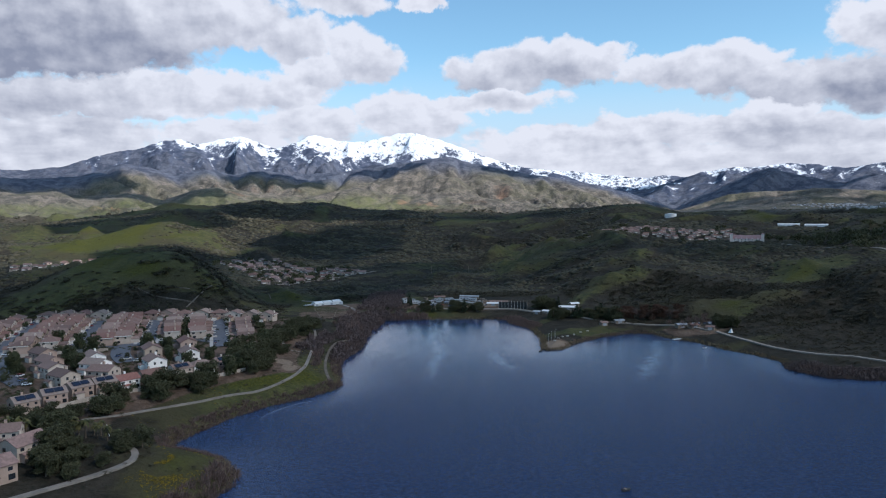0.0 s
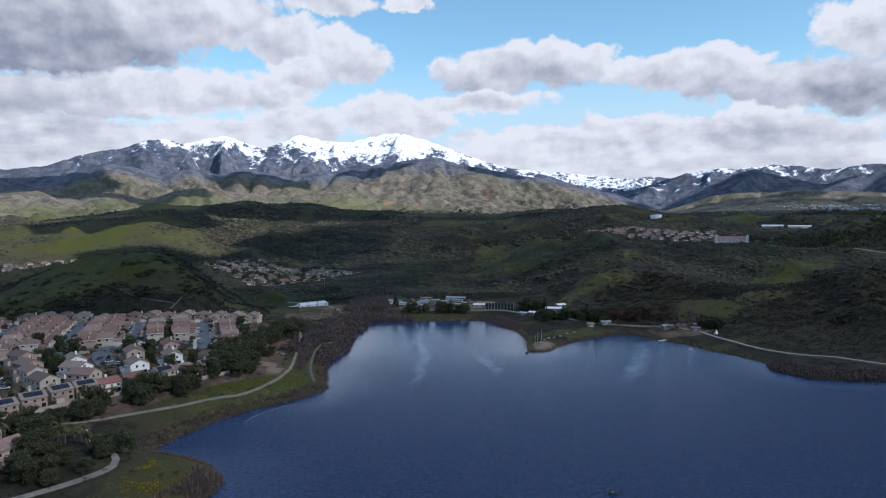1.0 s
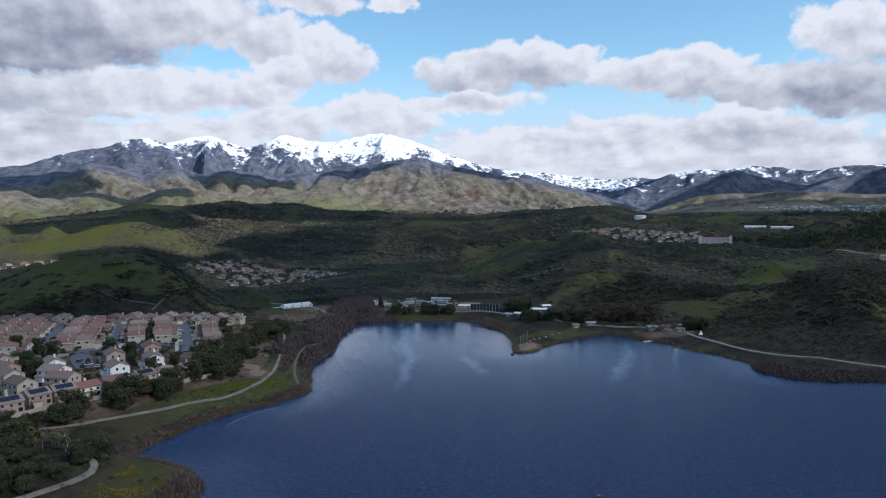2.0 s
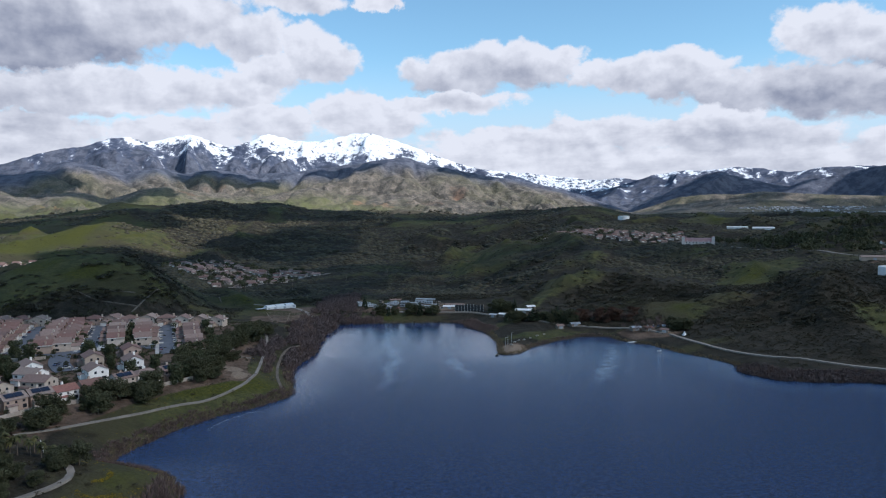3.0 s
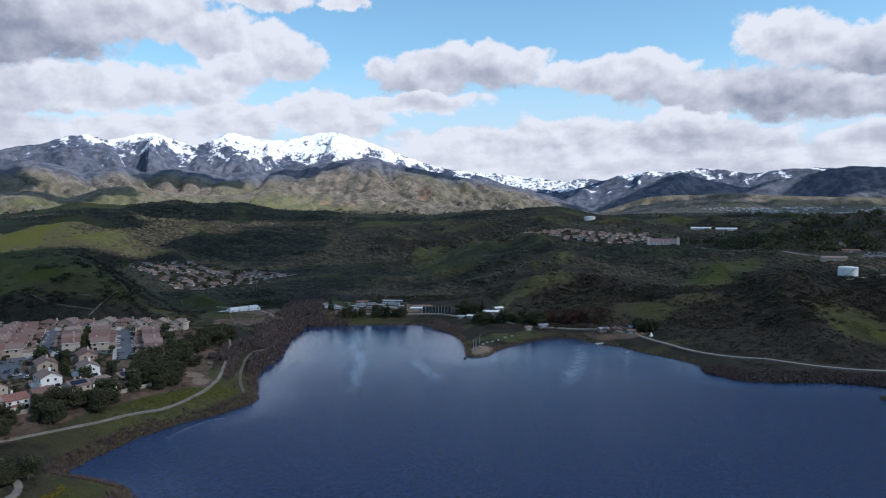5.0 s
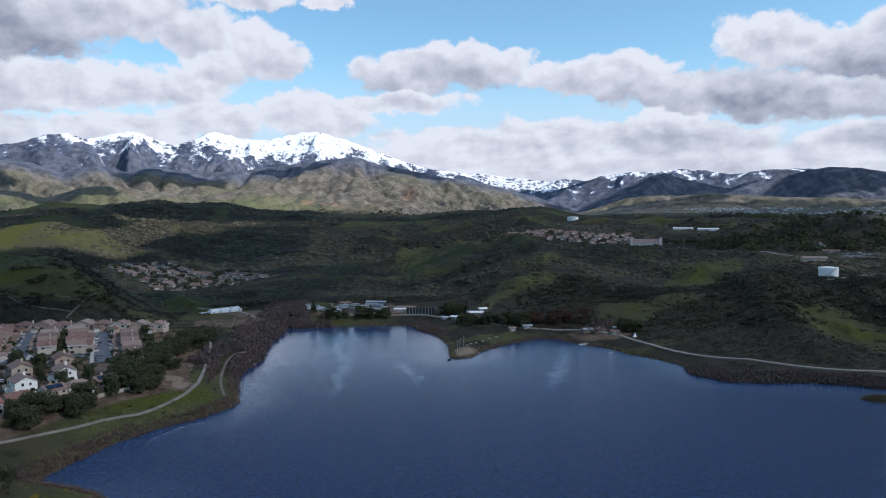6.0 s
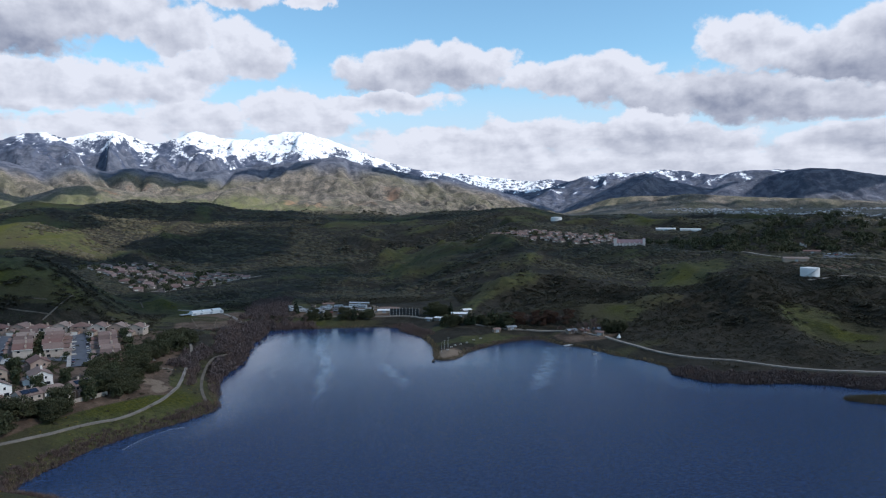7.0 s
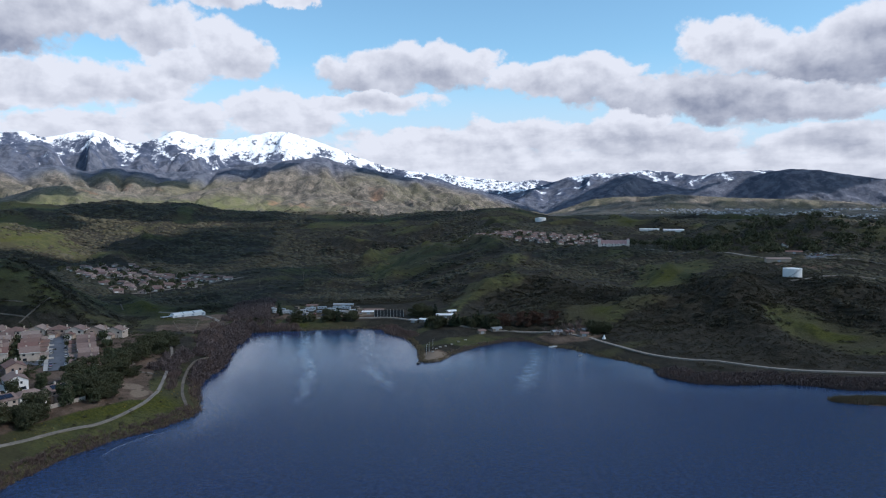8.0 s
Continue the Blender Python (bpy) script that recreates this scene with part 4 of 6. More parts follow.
def porch_house(wall_mat, roof_mat):
    """A wide house with a hipped main roof, two front gables and a deck on posts."""
    h = root("house")
    lx, wy, eave, rise = 15.0, 10.0, 5.4, 2.3
    part("wall", slab(-lx / 2, lx / 2, -wy / 2, wy / 2, -1.5, eave), wall_mat, h)
    part("roof", hip_roof(bmesh.new(), lx, wy, eave, rise), roof_mat, h)
    for x in (-3.6, 3.4):
        bm = gable_body(bmesh.new(), 4.2, 4.0, 5.2, 1.3)
        turn = Matrix.Translation((x, -wy / 2 - 0.6, 0)) @ Matrix.Rotation(math.pi / 2, 4, "Z")
        bmesh.ops.transform(bm, matrix=turn, verts=bm.verts)
        bay = part("bay", bm, wall_mat, h)
        bm = gable_roof(bmesh.new(), 5.6, 4.0, 5.2, 1.3, 0.6, 0, 0.35, 0.2)
        bmesh.ops.transform(bm, matrix=turn, verts=bm.verts)
        part("bay_roof", bm, roof_mat, bay)
        windows([(x, -wy / 2 - 2.72, 4.0, 1.8, 1.4, "y"), (x, -wy / 2 - 2.72, 1.4, 2.4, 1.8, "y")], h)
    deck = part("deck", slab(5.6, 9.8, -6.6, -1.8, 2.7, 2.95), WOOD, h)
    for x, y in ((9.6, -6.4), (9.6, -2.0), (6.0, -6.4)):
        part("deck_post", slab(x - 0.12, x + 0.12, y - 0.12, y + 0.12, -1.5, 2.7), WOOD, deck)
    part("chimney", slab(-0.5, 0.6, 1.0, 2.0, 6.0, 8.8), wall_mat, h)
    windows([(-lx / 2, 0, 4.0, 1.6, 1.3, "x"), (lx / 2, 1.0, 4.0, 1.6, 1.3, "x"), (0, -wy / 2, 4.0, 1.2, 1.2, "y")], h)
    return h


def small_home(hip, wall_mat, roof_mat):
    """A house of the far tracts."""
    h = root("house")
    lx, wy, eave, rise = 13.0, 11.0, 3.7, 2.4
    bm = bmesh.new()
    part("wall", box(bm, -lx / 2, lx / 2, -wy / 2, wy / 2, -3, eave) if hip else gable_body(bm, lx, wy, eave, rise, base=-3), wall_mat, h)
    part("roof", (hip_roof if hip else gable_roof)(bmesh.new(), lx, wy, eave, rise), roof_mat, h)
    part("garage_door", slab(-5.0, -0.4, -wy / 2 - 0.08, -wy / 2 + 0.05, 0, 2.3), GARAGE, h)
    windows([(3.4, -wy / 2, 1.5, 2.2, 1.4, "y"), (lx / 2, 0, 2.2, 1.8, 1.2, "x"), (-lx / 2, 1, 2.2, 1.8, 1.2, "x")], h)
    return h


PLACED = []


def settle(proto, x, y, turn, label, group):
    """A copy of a thing on the land, where nothing stands yet."""
    ob = copy_thing(proto, pose(x, y, ground_z(x, y), 0, 0, turn))
    PLACED.append((x, y))
    return tagged(ob, label, "house", group)


def free(x, y, gap):
    return all((x - a) ** 2 + (y - b) ** 2 > gap * gap for a, b in PLACED)


def drop(proto):
    """Take the pattern away once its copies stand."""
    for o in (*proto.children_recursive, proto):
        bpy.data.objects.remove(o)


# the housing terrace: streets run along STREET; s counts along them, q across
STREET, ACROSS = np.array([-0.316, 0.949]), np.array([0.949, 0.316])
HEADING = math.degrees(math.atan2(STREET[1], STREET[0]))


def terrace(s, q):
    p = STREET * s + ACROSS * q
    return float(p[0]), float(p[1])


def build_terrace():
    rnd = random.Random(4)
    kinds = [row_house(False, STUCCO, ROOF_TILE), row_house(True, STUCCO, ROOF_TILE), row_house(False, STUCCO, PALE_TILE)]
    words = ["two-storey stucco house with brown tiled gable roof beside street", "two-storey stucco house with hipped brown tile roof beside street",
             "two-storey stucco house with pale tan tile roof beside street"]
    # q of the row, first and last s, side of the street
    for q, s0, s1, face in [(-143, 478, 630, 1), (-111, 486, 608, -1), (-97.5, 496, 613, 1), (-66, 498, 611, -1), (-55.5, 503, 597, 1),
                            (-26, 512, 588, -1), (-9.5, 508, 585, 1), (21.5, 462, 548, -1)]:
        s = s0
        while s < s1:
            x, y = terrace(s, q + rnd.uniform(-0.8, 0.8))
            i = rnd.choice([0, 0, 1, 2])
            settle(kinds[i], x, y, HEADING - 90 + (0 if face > 0 else 180) + rnd.uniform(-2, 2), words[i], "terrace houses")
            s += rnd.uniform(14.6, 16.4)
    # the closing row at the foot of the hill
    x = -316.0
    while x < -132:
        y = 563 - 0.0009 * (x + 225) ** 2 + rnd.uniform(-3, 3)
        if free(x, y, 13.5):
            settle(kinds[rnd.choice([0, 1, 2])], x, y, -90 + rnd.uniform(-12, 12), "stucco house with a tile roof below the green hill", "terrace houses")
        x += 13.5
    for k in kinds:
        drop(k)
    # houses round the two short streets, and along the edge above the path
    white = long_house(WHITE_STUCCO, PALE_TILE)
    cream = long_house(STUCCO, ROOF_TILE)
    for x, y, turn, pale in [(-149, 406, -60, 1), (-161, 436, -60, 0), (-160, 384, -52, 1), (-174, 414, -58, 0), (-197, 391, -50, 1), (-187, 373, -20, 1),
                             (-176, 359, -12, 0), (-216, 380, -35, 0), (-205, 364, -40, 0), (-190, 347, -35, 0), (-232, 402, -35, 0)]:
        if free(x, y, 9):
            settle(white if pale else cream, x, y, turn, "white stucco house with tall gables and pale roof" if pale
                   else "tan stucco house with a brown tile roof among garden trees", "terrace houses")
    sunny = long_house(STUCCO, PALE_TILE, panels=True)
    porch, red = porch_house(WHITE_STUCCO, PALE_TILE), long_house(WHITE_STUCCO, RED_TILE)
    faded = long_house(STUCCO, FADED_TILE)
    for k in (sunny, porch, red, cream):
        k.scale = (0.78, 0.92, 0.88)
    edge = [(-184, 303, "sunny"), (-179, 317, "sunny"), (-174, 330, "sunny"), (-167, 340, "sunny"), (-159, 347, "red"), (-152, 359, "cream"),
            (-142, 373, "sunny"), (-134, 383, "porch"), (-125, 392, "sunny")]
    for x, y, which in edge:
        thing = {"sunny": sunny, "red": red, "cream": cream, "porch": porch}[which]
        text = {"sunny": "stucco house with dark solar panels on its roof", "red": "white house with a dark red tile roof above the bank",
                "cream": "tan stucco house with a brown tile roof", "porch": "white house with front gables and a raised wooden deck"}[which]
        settle(thing, x, y, 48 + rnd.uniform(-6, 6), text, "terrace houses")
    for x, y, turn, which in [(-166, 262, 20, "cream"), (-150, 246, 70, "red"), (-163, 236, 30, "cream"), (-147, 222, 60, "red"), (-176, 246, 20, "cream"),
                              (-205, 300, 40, "cream"), (-222, 320, 40, "cream"), (-240, 345, 40, "cream"), (-256, 368, 40, "cream")]:
        if free(x, y, 9):
            settle(faded if which == "red" else cream, x, y, turn, "stucco house with a faded pink roof near the shore path" if which == "red"
                   else "tan stucco house with a brown tile roof near the shore path", "terrace houses")
    for k in (white, cream, sunny, porch, red, faded):
        drop(k)


build_terrace()


def build_far_tracts():
    rnd = random.Random(9)
    kinds = [small_home(False, DULL_STUCCO, ROOF_TILE), small_home(True, DULL_STUCCO, ROOF_TILE), small_home(False, DULL_STUCCO, FADED_TILE)]
    words = ["far stucco house with a brown gable roof in the valley", "far stucco house with a brown hipped roof in the valley", "far stucco house with a light tile roof in the valley"]
    for k in kinds:
        k.scale = (0.84, 0.84, 0.74)
    # corner, along, across: lengths in metres, number of houses each way
    tracts = [((-232, 925), (-175, 345), (95, 90), 15, 5), ((-130, 1085), (-70, 130), (-75, -45), 6, 4), ((-690, 1120), (110, 130), (60, -60), 7, 3)]
    for (cx, cy), (ax, ay), (bx, by), na, nb in tracts:
        for i in range(na):
            for j in range(nb):
                if rnd.random() < 0.10:
                    continue
                u, v = (i + rnd.uniform(-0.22, 0.22)) / na, (j + rnd.uniform(-0.2, 0.2)) / nb
                x, y = cx + ax * u + bx * v, cy + ay * u + by * v
                if free(x, y, 13):
                    k = rnd.choice([0, 0, 1, 2])
                    settle(kinds[k], x, y, rnd.choice([0, 0, 20, 90, -25]) + rnd.uniform(-8, 8), words[k], "valley houses")
    for k in kinds:
        k.scale = (0.66, 0.66, 0.62)
    for i in range(300):
        u = rnd.random()
        x, y = 272 + 210 * u + rnd.uniform(-14, 14), 1255 - 110 * u + rnd.uniform(-62, 62)
        if free(x, y, 10.5):
            k = rnd.choice([0, 0, 1, 2])
            settle(kinds[k], x, y, rnd.uniform(-30, 30), "far stucco house with a tile roof on the ridge", "ridge houses")
    for k in kinds:
        drop(k)


build_far_tracts()

# ---- streets and paths ----
def street(name, q, s0, s1):
    ribbon(name, [terrace(s0, q), terrace((s0 + s1) / 2, q), terrace(s1, q)], 10.5, ASPHALT, 0.35, label="grey asphalt street between rows of houses", category="street")
    for side in (-1, 1):
        ribbon("pavement", [terrace(s0, q + side * 6.4), terrace((s0 + s1) / 2, q + side * 6.4), terrace(s1, q + side * 6.4)], 2.2, CONCRETE, 0.5,
               label="pale concrete pavement with driveways", category="pavement")


for i, (q, s0, s1) in enumerate([(-127, 462, 632), (-81.8, 486, 625), (-41, 490, 610), (6, 468, 590)]):
    street("road_%d" % (i + 1), q, s0, s1)
ribbon("road_5", [(-262, 424), (-236, 440), (-205, 446), (-190, 462), (-168, 470), (-146, 462)], 9.5, ASPHALT, 0.35, label="grey asphalt cross street of the housing terrace", category="street")
ribbon("road_6", [(-205, 444), (-196, 420), (-186, 404), (-181, 398)], 11, ASPHALT, 0.4, label="grey asphalt cul-de-sac between houses", category="street")
ribbon("road_7", [(-262, 424), (-240, 380), (-222, 356), (-210, 345)], 10, ASPHALT, 0.4, label="grey asphalt cul-de-sac near the bank", category="street")
ribbon("path_1", [(-156, 297), (-148, 308), (-131, 331), (-113, 358), (-95, 375), (-82, 402), (-85, 434), (-89, 468), (-91.5, 490), (-93, 506), (-99, 534), (-108, 548)], 1.7, PATHWAY, 0.3,
       label="pale concrete path winding along the shore", category="path")
ribbon("path_2", [(-136, 208), (-129, 219), (-121, 231), (-114, 245), (-113, 254), (-119, 262)], 2.5, PATHWAY, 0.35, label="pale concrete path bending on the near headland", category="path")
ribbon("path_3", [(-67, 405), (-72, 422), (-77, 450), (-80, 481), (-79, 506), (-73, 522)], 1.6, TRAIL, 0.15, label="narrow dirt trail above the water", category="trail")
ribbon("path_4", [(-94, 455), (-106, 452), (-118, 440)], 1.6, PATHWAY, 0.35, label="short concrete spur path", category="path")
ribbon("path_5", [(-120, 500), (-112, 480), (-108, 470)], 1.7, PATHWAY, 0.35, label="short pale path on the bank", category="path")
SHORE_ROAD = [(215, 548), (219, 527), (226, 500), (242, 465), (266, 441), (296, 419), (326, 405), (360, 396), (420, 392), (480, 380)]
ribbon("road_8", SHORE_ROAD, 3.2, GRAVEL, 0.5,
       label="pale gravel road along the far shore", category="road")
ribbon("road_9", [(-150, 740), (-110, 734), (-92, 700), (-80, 668), (-80, 622)], 3.6, PATHWAY, 0.35, label="pale track round the stable yard", category="track")
ribbon("road_10", [(447, 926), (478, 893), (486, 850), (492, 797), (505, 748), (556, 722), (620, 700)], 6.0, PATHWAY, 0.4, label="pale road along the ridge", category="road")
ribbon("road_11", [(440, 615), (470, 622), (505, 630), (560, 640)], 3.0, GRAVEL, 0.4, label="pale dirt track by the tank", category="track")
ribbon("road_12", [(-25, 690), (10, 688), (45, 685), (72, 682), (92, 655), (108, 628), (135, 600), (165, 592), (195, 580), (212, 552)], 4.0, GRAVEL, 0.4,
       label="gravel road round the head of the lake", category="road")
ribbon("road_13", [(-222, 925), (-180, 985), (-150, 1050), (-128, 1090), (-105, 1098)], 5.0, PATHWAY, 0.6, label="pale road below the valley houses", category="road")

for i, line in enumerate([[(-274, 612), (-255, 602), (-236, 601), (-216, 606)], [(-220, 597), (-217, 609), (-212, 639)], [(-243, 614), (-225, 620)], [(-223, 836), (-206, 800), (-188, 761)]]):
    ribbon("path_%d" % (6 + i), line, 1.1, TRAIL, 0.2, label="pale worn trail on the green hillside", category="trail")

# ---- works and buildings round the lake ----
def on_land(name, x, y, turn=0.0, sink=0.0):
    return root(name, x, y, ground_z(x, y) - sink, turn)


def water_tank(x, y, radius, high, label):
    t = on_land("water_tank", x, y, 0, 0.5)
    bm = bmesh.new()
    rings = [(radius, 0), (radius, high * 0.94), (radius * 0.97, high), (radius * 0.5, high * 1.05), (0.4, high * 1.08)]
    n, last = 48, None
    for r, z in rings:
        ring = [bm.verts.new((r * math.cos(2 * math.pi * i / n), r * math.sin(2 * math.pi * i / n), z)) for i in range(n)]
        if last:
            for i in range(n):
                bm.faces.new((last[i], last[(i + 1) % n], ring[(i + 1) % n], ring[i]))
        last = ring
    bm.faces.new(last)
    part("shell", bm, WHITE_METAL, t)
    part("footing", tube(bmesh.new(), (0, 0, -2.5), (0, 0, 0.4), radius * 1.05, radius * 1.05, 32), CONCRETE, t)
    # the stair that winds up the front
    bm = bmesh.new()
    for i in range(26):
        a, z = radians(-150 + i * 2.9), high * (i + 0.5) / 26
        c, s = math.cos(a) * (radius + 0.35), math.sin(a) * (radius + 0.35)
        box(bm, c - 0.45, c + 0.45, s - 0.45, s + 0.45, z - 0.1, z + 0.1)
    part("stair", bm, GREY_METAL, t)
    return tagged(t, label, "water tank")


water_tank(457, 634, 8.6, 8.6, "white steel water tank with a winding stair on the hillside")
water_tank(637, 1962, 16.0, 12.0, "far white water tank below the hilltop")


def big_hall(x, y):
    h = on_land("hall", x, y, -24, 0.5)
    h.scale = (0.86, 0.9, 0.72)
    part("wall", slab(-24, 24, -7, 7, -4, 6.0), WARM_STUCCO, h)
    part("roof", gable_roof(bmesh.new(), 48, 14, 6.0, 6.6), PINK_TILE, h)
    for sx in (-23, 23):
        tower = part("corner_tower", slab(sx - 2.2, sx + 2.2, -8.5, -3.5, -4, 15.0), WARM_STUCCO, h)
        part("tower_cap", hip_roof(bmesh.new(), 4.6, 5.0, 15.0, 1.6, sx, -6.0, 0.3), PINK_TILE, tower)
    for i in range(5):
        bm = gable_body(bmesh.new(), 3.4, 2.4, 7.9, 0.9, base=5.8)
        m = Matrix.Translation((-16 + 8 * i, -5.4, -1.0)) @ Matrix.Rotation(math.pi / 2, 4, "Z")
        bmesh.ops.transform(bm, matrix=m, verts=bm.verts)
        part("dormer", bm, WARM_STUCCO, h)
    windows([(-18 + 5.2 * i, -7, z, 1.3, 1.5, "y") for i in range(8) for z in (0.6, 3.9)], h)
    return tagged(h, "long white hall with a pink tiled roof on the ridge", "building")


big_hall(420, 968)


def long_shed(x, y, turn, lx, wy, eave, rise, wall_mat, roof_mat, label, category="shed", name="shed"):
    s = on_land(name, x, y, turn, 0.1)
    part("wall", gable_body(bmesh.new(), lx, wy, eave, rise, base=-2.5), wall_mat, s)
    part("roof", gable_roof(bmesh.new(), lx, wy, eave, rise, over=0.6, thick=0.2), roof_mat, s)
    part("door", slab(-1.6, 1.6, -wy / 2 - 0.06, -wy / 2 + 0.05, 0, min(2.6, eave - 0.2)), GREY_METAL, s)
    return tagged(s, label, category)


long_shed(636, 1290, -28, 36, 9, 4.0, 1.6, WHITE_METAL, WHITE_METAL, "long white shed on the far ridge", name="long_shed")
long_shed(672, 1262, -28, 37, 9, 4.0, 1.6, WHITE_METAL, WHITE_METAL, "long white shed on the far ridge", name="long_shed")
long_shed(500, 716, -18, 25, 9, 3.6, 1.4, STUCCO, PALE_TILE, "low tan pavilion beside the ridge road", "building", "pavilion")
long_shed(560, 770, -30, 18, 8, 3.0, 1.2, WOOD, ROOF_TILE, "low grey building above the parking area", "building", "pavilion")
long_shed(607, 850, -10, 6, 6, 5, 1.8, WHITE_STUCCO, ROOF_TILE, "white ridge house among dark trees", "house", "house")


def stable():
    """White barn with three vaulted roofs beside its yard."""
    b = on_land("stable", -121, 724, 42, 0.2)
    b.scale = (0.9, 0.8, 0.8)
    part("wall", slab(-19, 19, -4.5, 4.5, -2, 3.0), WHITE_METAL, b)
    for x in (-12.5, -1.0, 11.5):
        bm, n, w = bmesh.new(), 10, 4.6
        rings = []
        for sx in (x - 5.2, x + 5.2):
            rings.append([bm.verts.new((sx, -w * math.cos(math.pi * i / n), 2.9 + 2.6 * math.sin(math.pi * i / n))) for i in range(n + 1)])
        for i in range(n):
            bm.faces.new((rings[0][i], rings[1][i], rings[1][i + 1], rings[0][i + 1]))
        bm.faces.new(rings[1])
        bm.faces.new(list(reversed(rings[0])))
        part("vault_roof", bm, WHITE_METAL, b)
    for x in (-16, -8, 4, 16):
        part("door", slab(x - 1.4, x + 1.4, -4.58, -4.45, 0, 2.5), GREY_METAL, b)
    part("lean_to", slab(-30, -19, -3.5, 2.5, 2.0, 2.4), GREY_METAL, b)
    for x in (-29, -24.5, -20):
        part("post", slab(x - 0.12, x + 0.12, -3.3, -3.05, -2, 2.0), WOOD, b)
    return tagged(b, "white stable with vaulted roofs beside a dirt yard", "stable")


stable()


def fence(points, label, high=1.6, gap=4.0, rails=(0.6, 1.1, 1.55), name="fence"):
    x0, y0 = points[0]
    f = on_land(name, x0, y0)
    base = Vector(f.location)
    pts = []
    for (ax, ay), (bx, by) in zip(points[:-1], points[1:]):
        n = max(1, int(math.hypot(bx - ax, by - ay) / gap))
        pts += [(ax + (bx - ax) * i / n, ay + (by - ay) * i / n) for i in range(n)]
    pts.append(points[-1])
    tops = [Vector((x, y, ground_z(x, y))) - base for x, y in pts]
    for p in tops:
        part("post", tube(bmesh.new(), p - Vector((0, 0, 0.5)), p + Vector((0, 0, high)), 0.10, 0.09, 5), WOOD, f)
    for z in rails:
        bm = bmesh.new()
        for p, q in zip(tops[:-1], tops[1:]):
            tube(bm, p + Vector((0, 0, z)), q + Vector((0, 0, z)), 0.07, 0.07, 4)
        part("rail", bm, WOOD, f)
    return tagged(f, label, "fence", "paddock fences")


for pts in [[(-128, 690), (-92, 680), (-88, 640), (-112, 634), (-128, 690)], [(-118, 672), (-90, 663)], [(-115, 655), (-89, 650)], [(-105, 684), (-100, 637)]]:
    fence(pts, "weathered wooden paddock fence in the dirt yard")


def trailer(x, y, turn, lx, label, mat=WHITE_METAL, high=3.0, wide=2.7):
    t = on_land("trailer", x, y, turn)
    bm = slab(-lx / 2, lx / 2, -wide / 2, wide / 2, 0.6, high)
    bmesh.ops.bevel(bm, geom=bm.edges[:], offset=0.22, segments=2, affect="EDGES")
    part("body", bm, mat, t)
    for sx in (-lx * 0.2, lx * 0.2):
        for sy in (-wide / 2, wide / 2):
            part("wheel", tube(bmesh.new(), (sx, sy - 0.12, 0.38), (sx, sy + 0.12, 0.38), 0.38, 0.38, 12), RUBBER, t)
    for sx in (-lx * 0.3, 0.1, lx * 0.3):
        part("window", slab(sx - 0.6, sx + 0.6, -wide / 2 - 0.03, -wide / 2 + 0.05, 1.7, 2.4), GLASS, t)
    return tagged(t, label, "trailer", "camp trailers")


rnd = random.Random(12)
for x, y, turn, lx in [(-30, 712, 10, 8), (-22, 706, -15, 7), (-14, 716, 25, 9), (-5, 728, 5, 10), (6, 733, 15, 9), (14, 722, -8, 8), (22, 735, 0, 11), (30, 728, -20, 9),
                       (36, 712, 12, 8), (-38, 718, 30, 7), (-10, 702, 8, 6), (28, 705, -5, 7)]:
    trailer(x, y, turn, lx, "pale camping trailer parked at the lake head", rnd.choice([CAMP_METAL, CAMP_METAL, GREY_METAL]))
for i in range(20):
    trailer(-42 + 6.2 * i % 96 + rnd.uniform(-2, 2), 738 - 9 * (i % 4) + rnd.uniform(-3, 3), rnd.uniform(-60, 60), rnd.uniform(4.5, 7.0), "small camping trailer on the bare camp ground",
            rnd.choice([CAMP_METAL, WOOD, GARAGE, GREY_METAL]), rnd.uniform(2.2, 2.8), 2.3)
for spec in [(-4, 748, 3, 11, 5, 2.4, 0.8, WOOD, ROOF_TILE), (28, 750, -12, 20, 4, 2.4, 0.7, WOOD, CAMP_METAL), (50, 702, -6, 12, 6, 2.4, 0.8, STUCCO, WHITE_METAL),
             (63, 697, -10, 14, 6, 2.4, 0.8, STUCCO, WHITE_METAL), (56, 710, -8, 18, 5, 2.6, 0.8, STUCCO, PALE_TILE), (88, 652, -40, 7, 5, 2.4, 0.7, WOOD, CAMP_METAL),
             (98, 645, -32, 12, 5, 2.4, 0.8, WOOD, WHITE_METAL), (114, 640, -12, 15, 6, 3.6, 1.0, WOOD, WHITE_METAL), (122, 652, 20, 8, 5, 3.2, 0.9, WOOD, WHITE_METAL)]:
    long_shed(*spec, "low camp building with a metal roof near the shore", "shed")


def net_fence():
    """Tall pale posts that carry a dark net."""
    f = on_land("net_fence", 68, 684, -15)
    for i in range(10):
        part("post", tube(bmesh.new(), (-14 + i * 3.1, 0, -1), (-14 + i * 3.1, 0, 7.2), 0.17, 0.13, 6), STEEL_POST, f)
    part("net", slab(-14, 13.9, 0.25, 0.32, 0.2, 6.4), NETTING, f)
    return tagged(f, "row of tall pale posts with dark netting", "fence")


net_fence()


def shelter(x, y, turn, label):
    s = on_land("shelter", x, y, turn)
    bm = solid(bmesh.new(), [(-1.3, -1.2, 0), (1.3, -1.2, 0), (1.3, 1.2, 0), (-1.3, 1.2, 0), (0.7, 0, 3.4)], [(0, 3, 2, 1), (0, 1, 4), (1, 2, 4), (2, 3, 4), (3, 0, 4)])
    part("canopy", bm, WHITE_METAL, s)
    part("mast", tube(bmesh.new(), (0.7, 0, 0), (0.7, 0, 3.7), 0.08, 0.06, 6), STEEL_POST, s)
    return tagged(s, label, "tent")


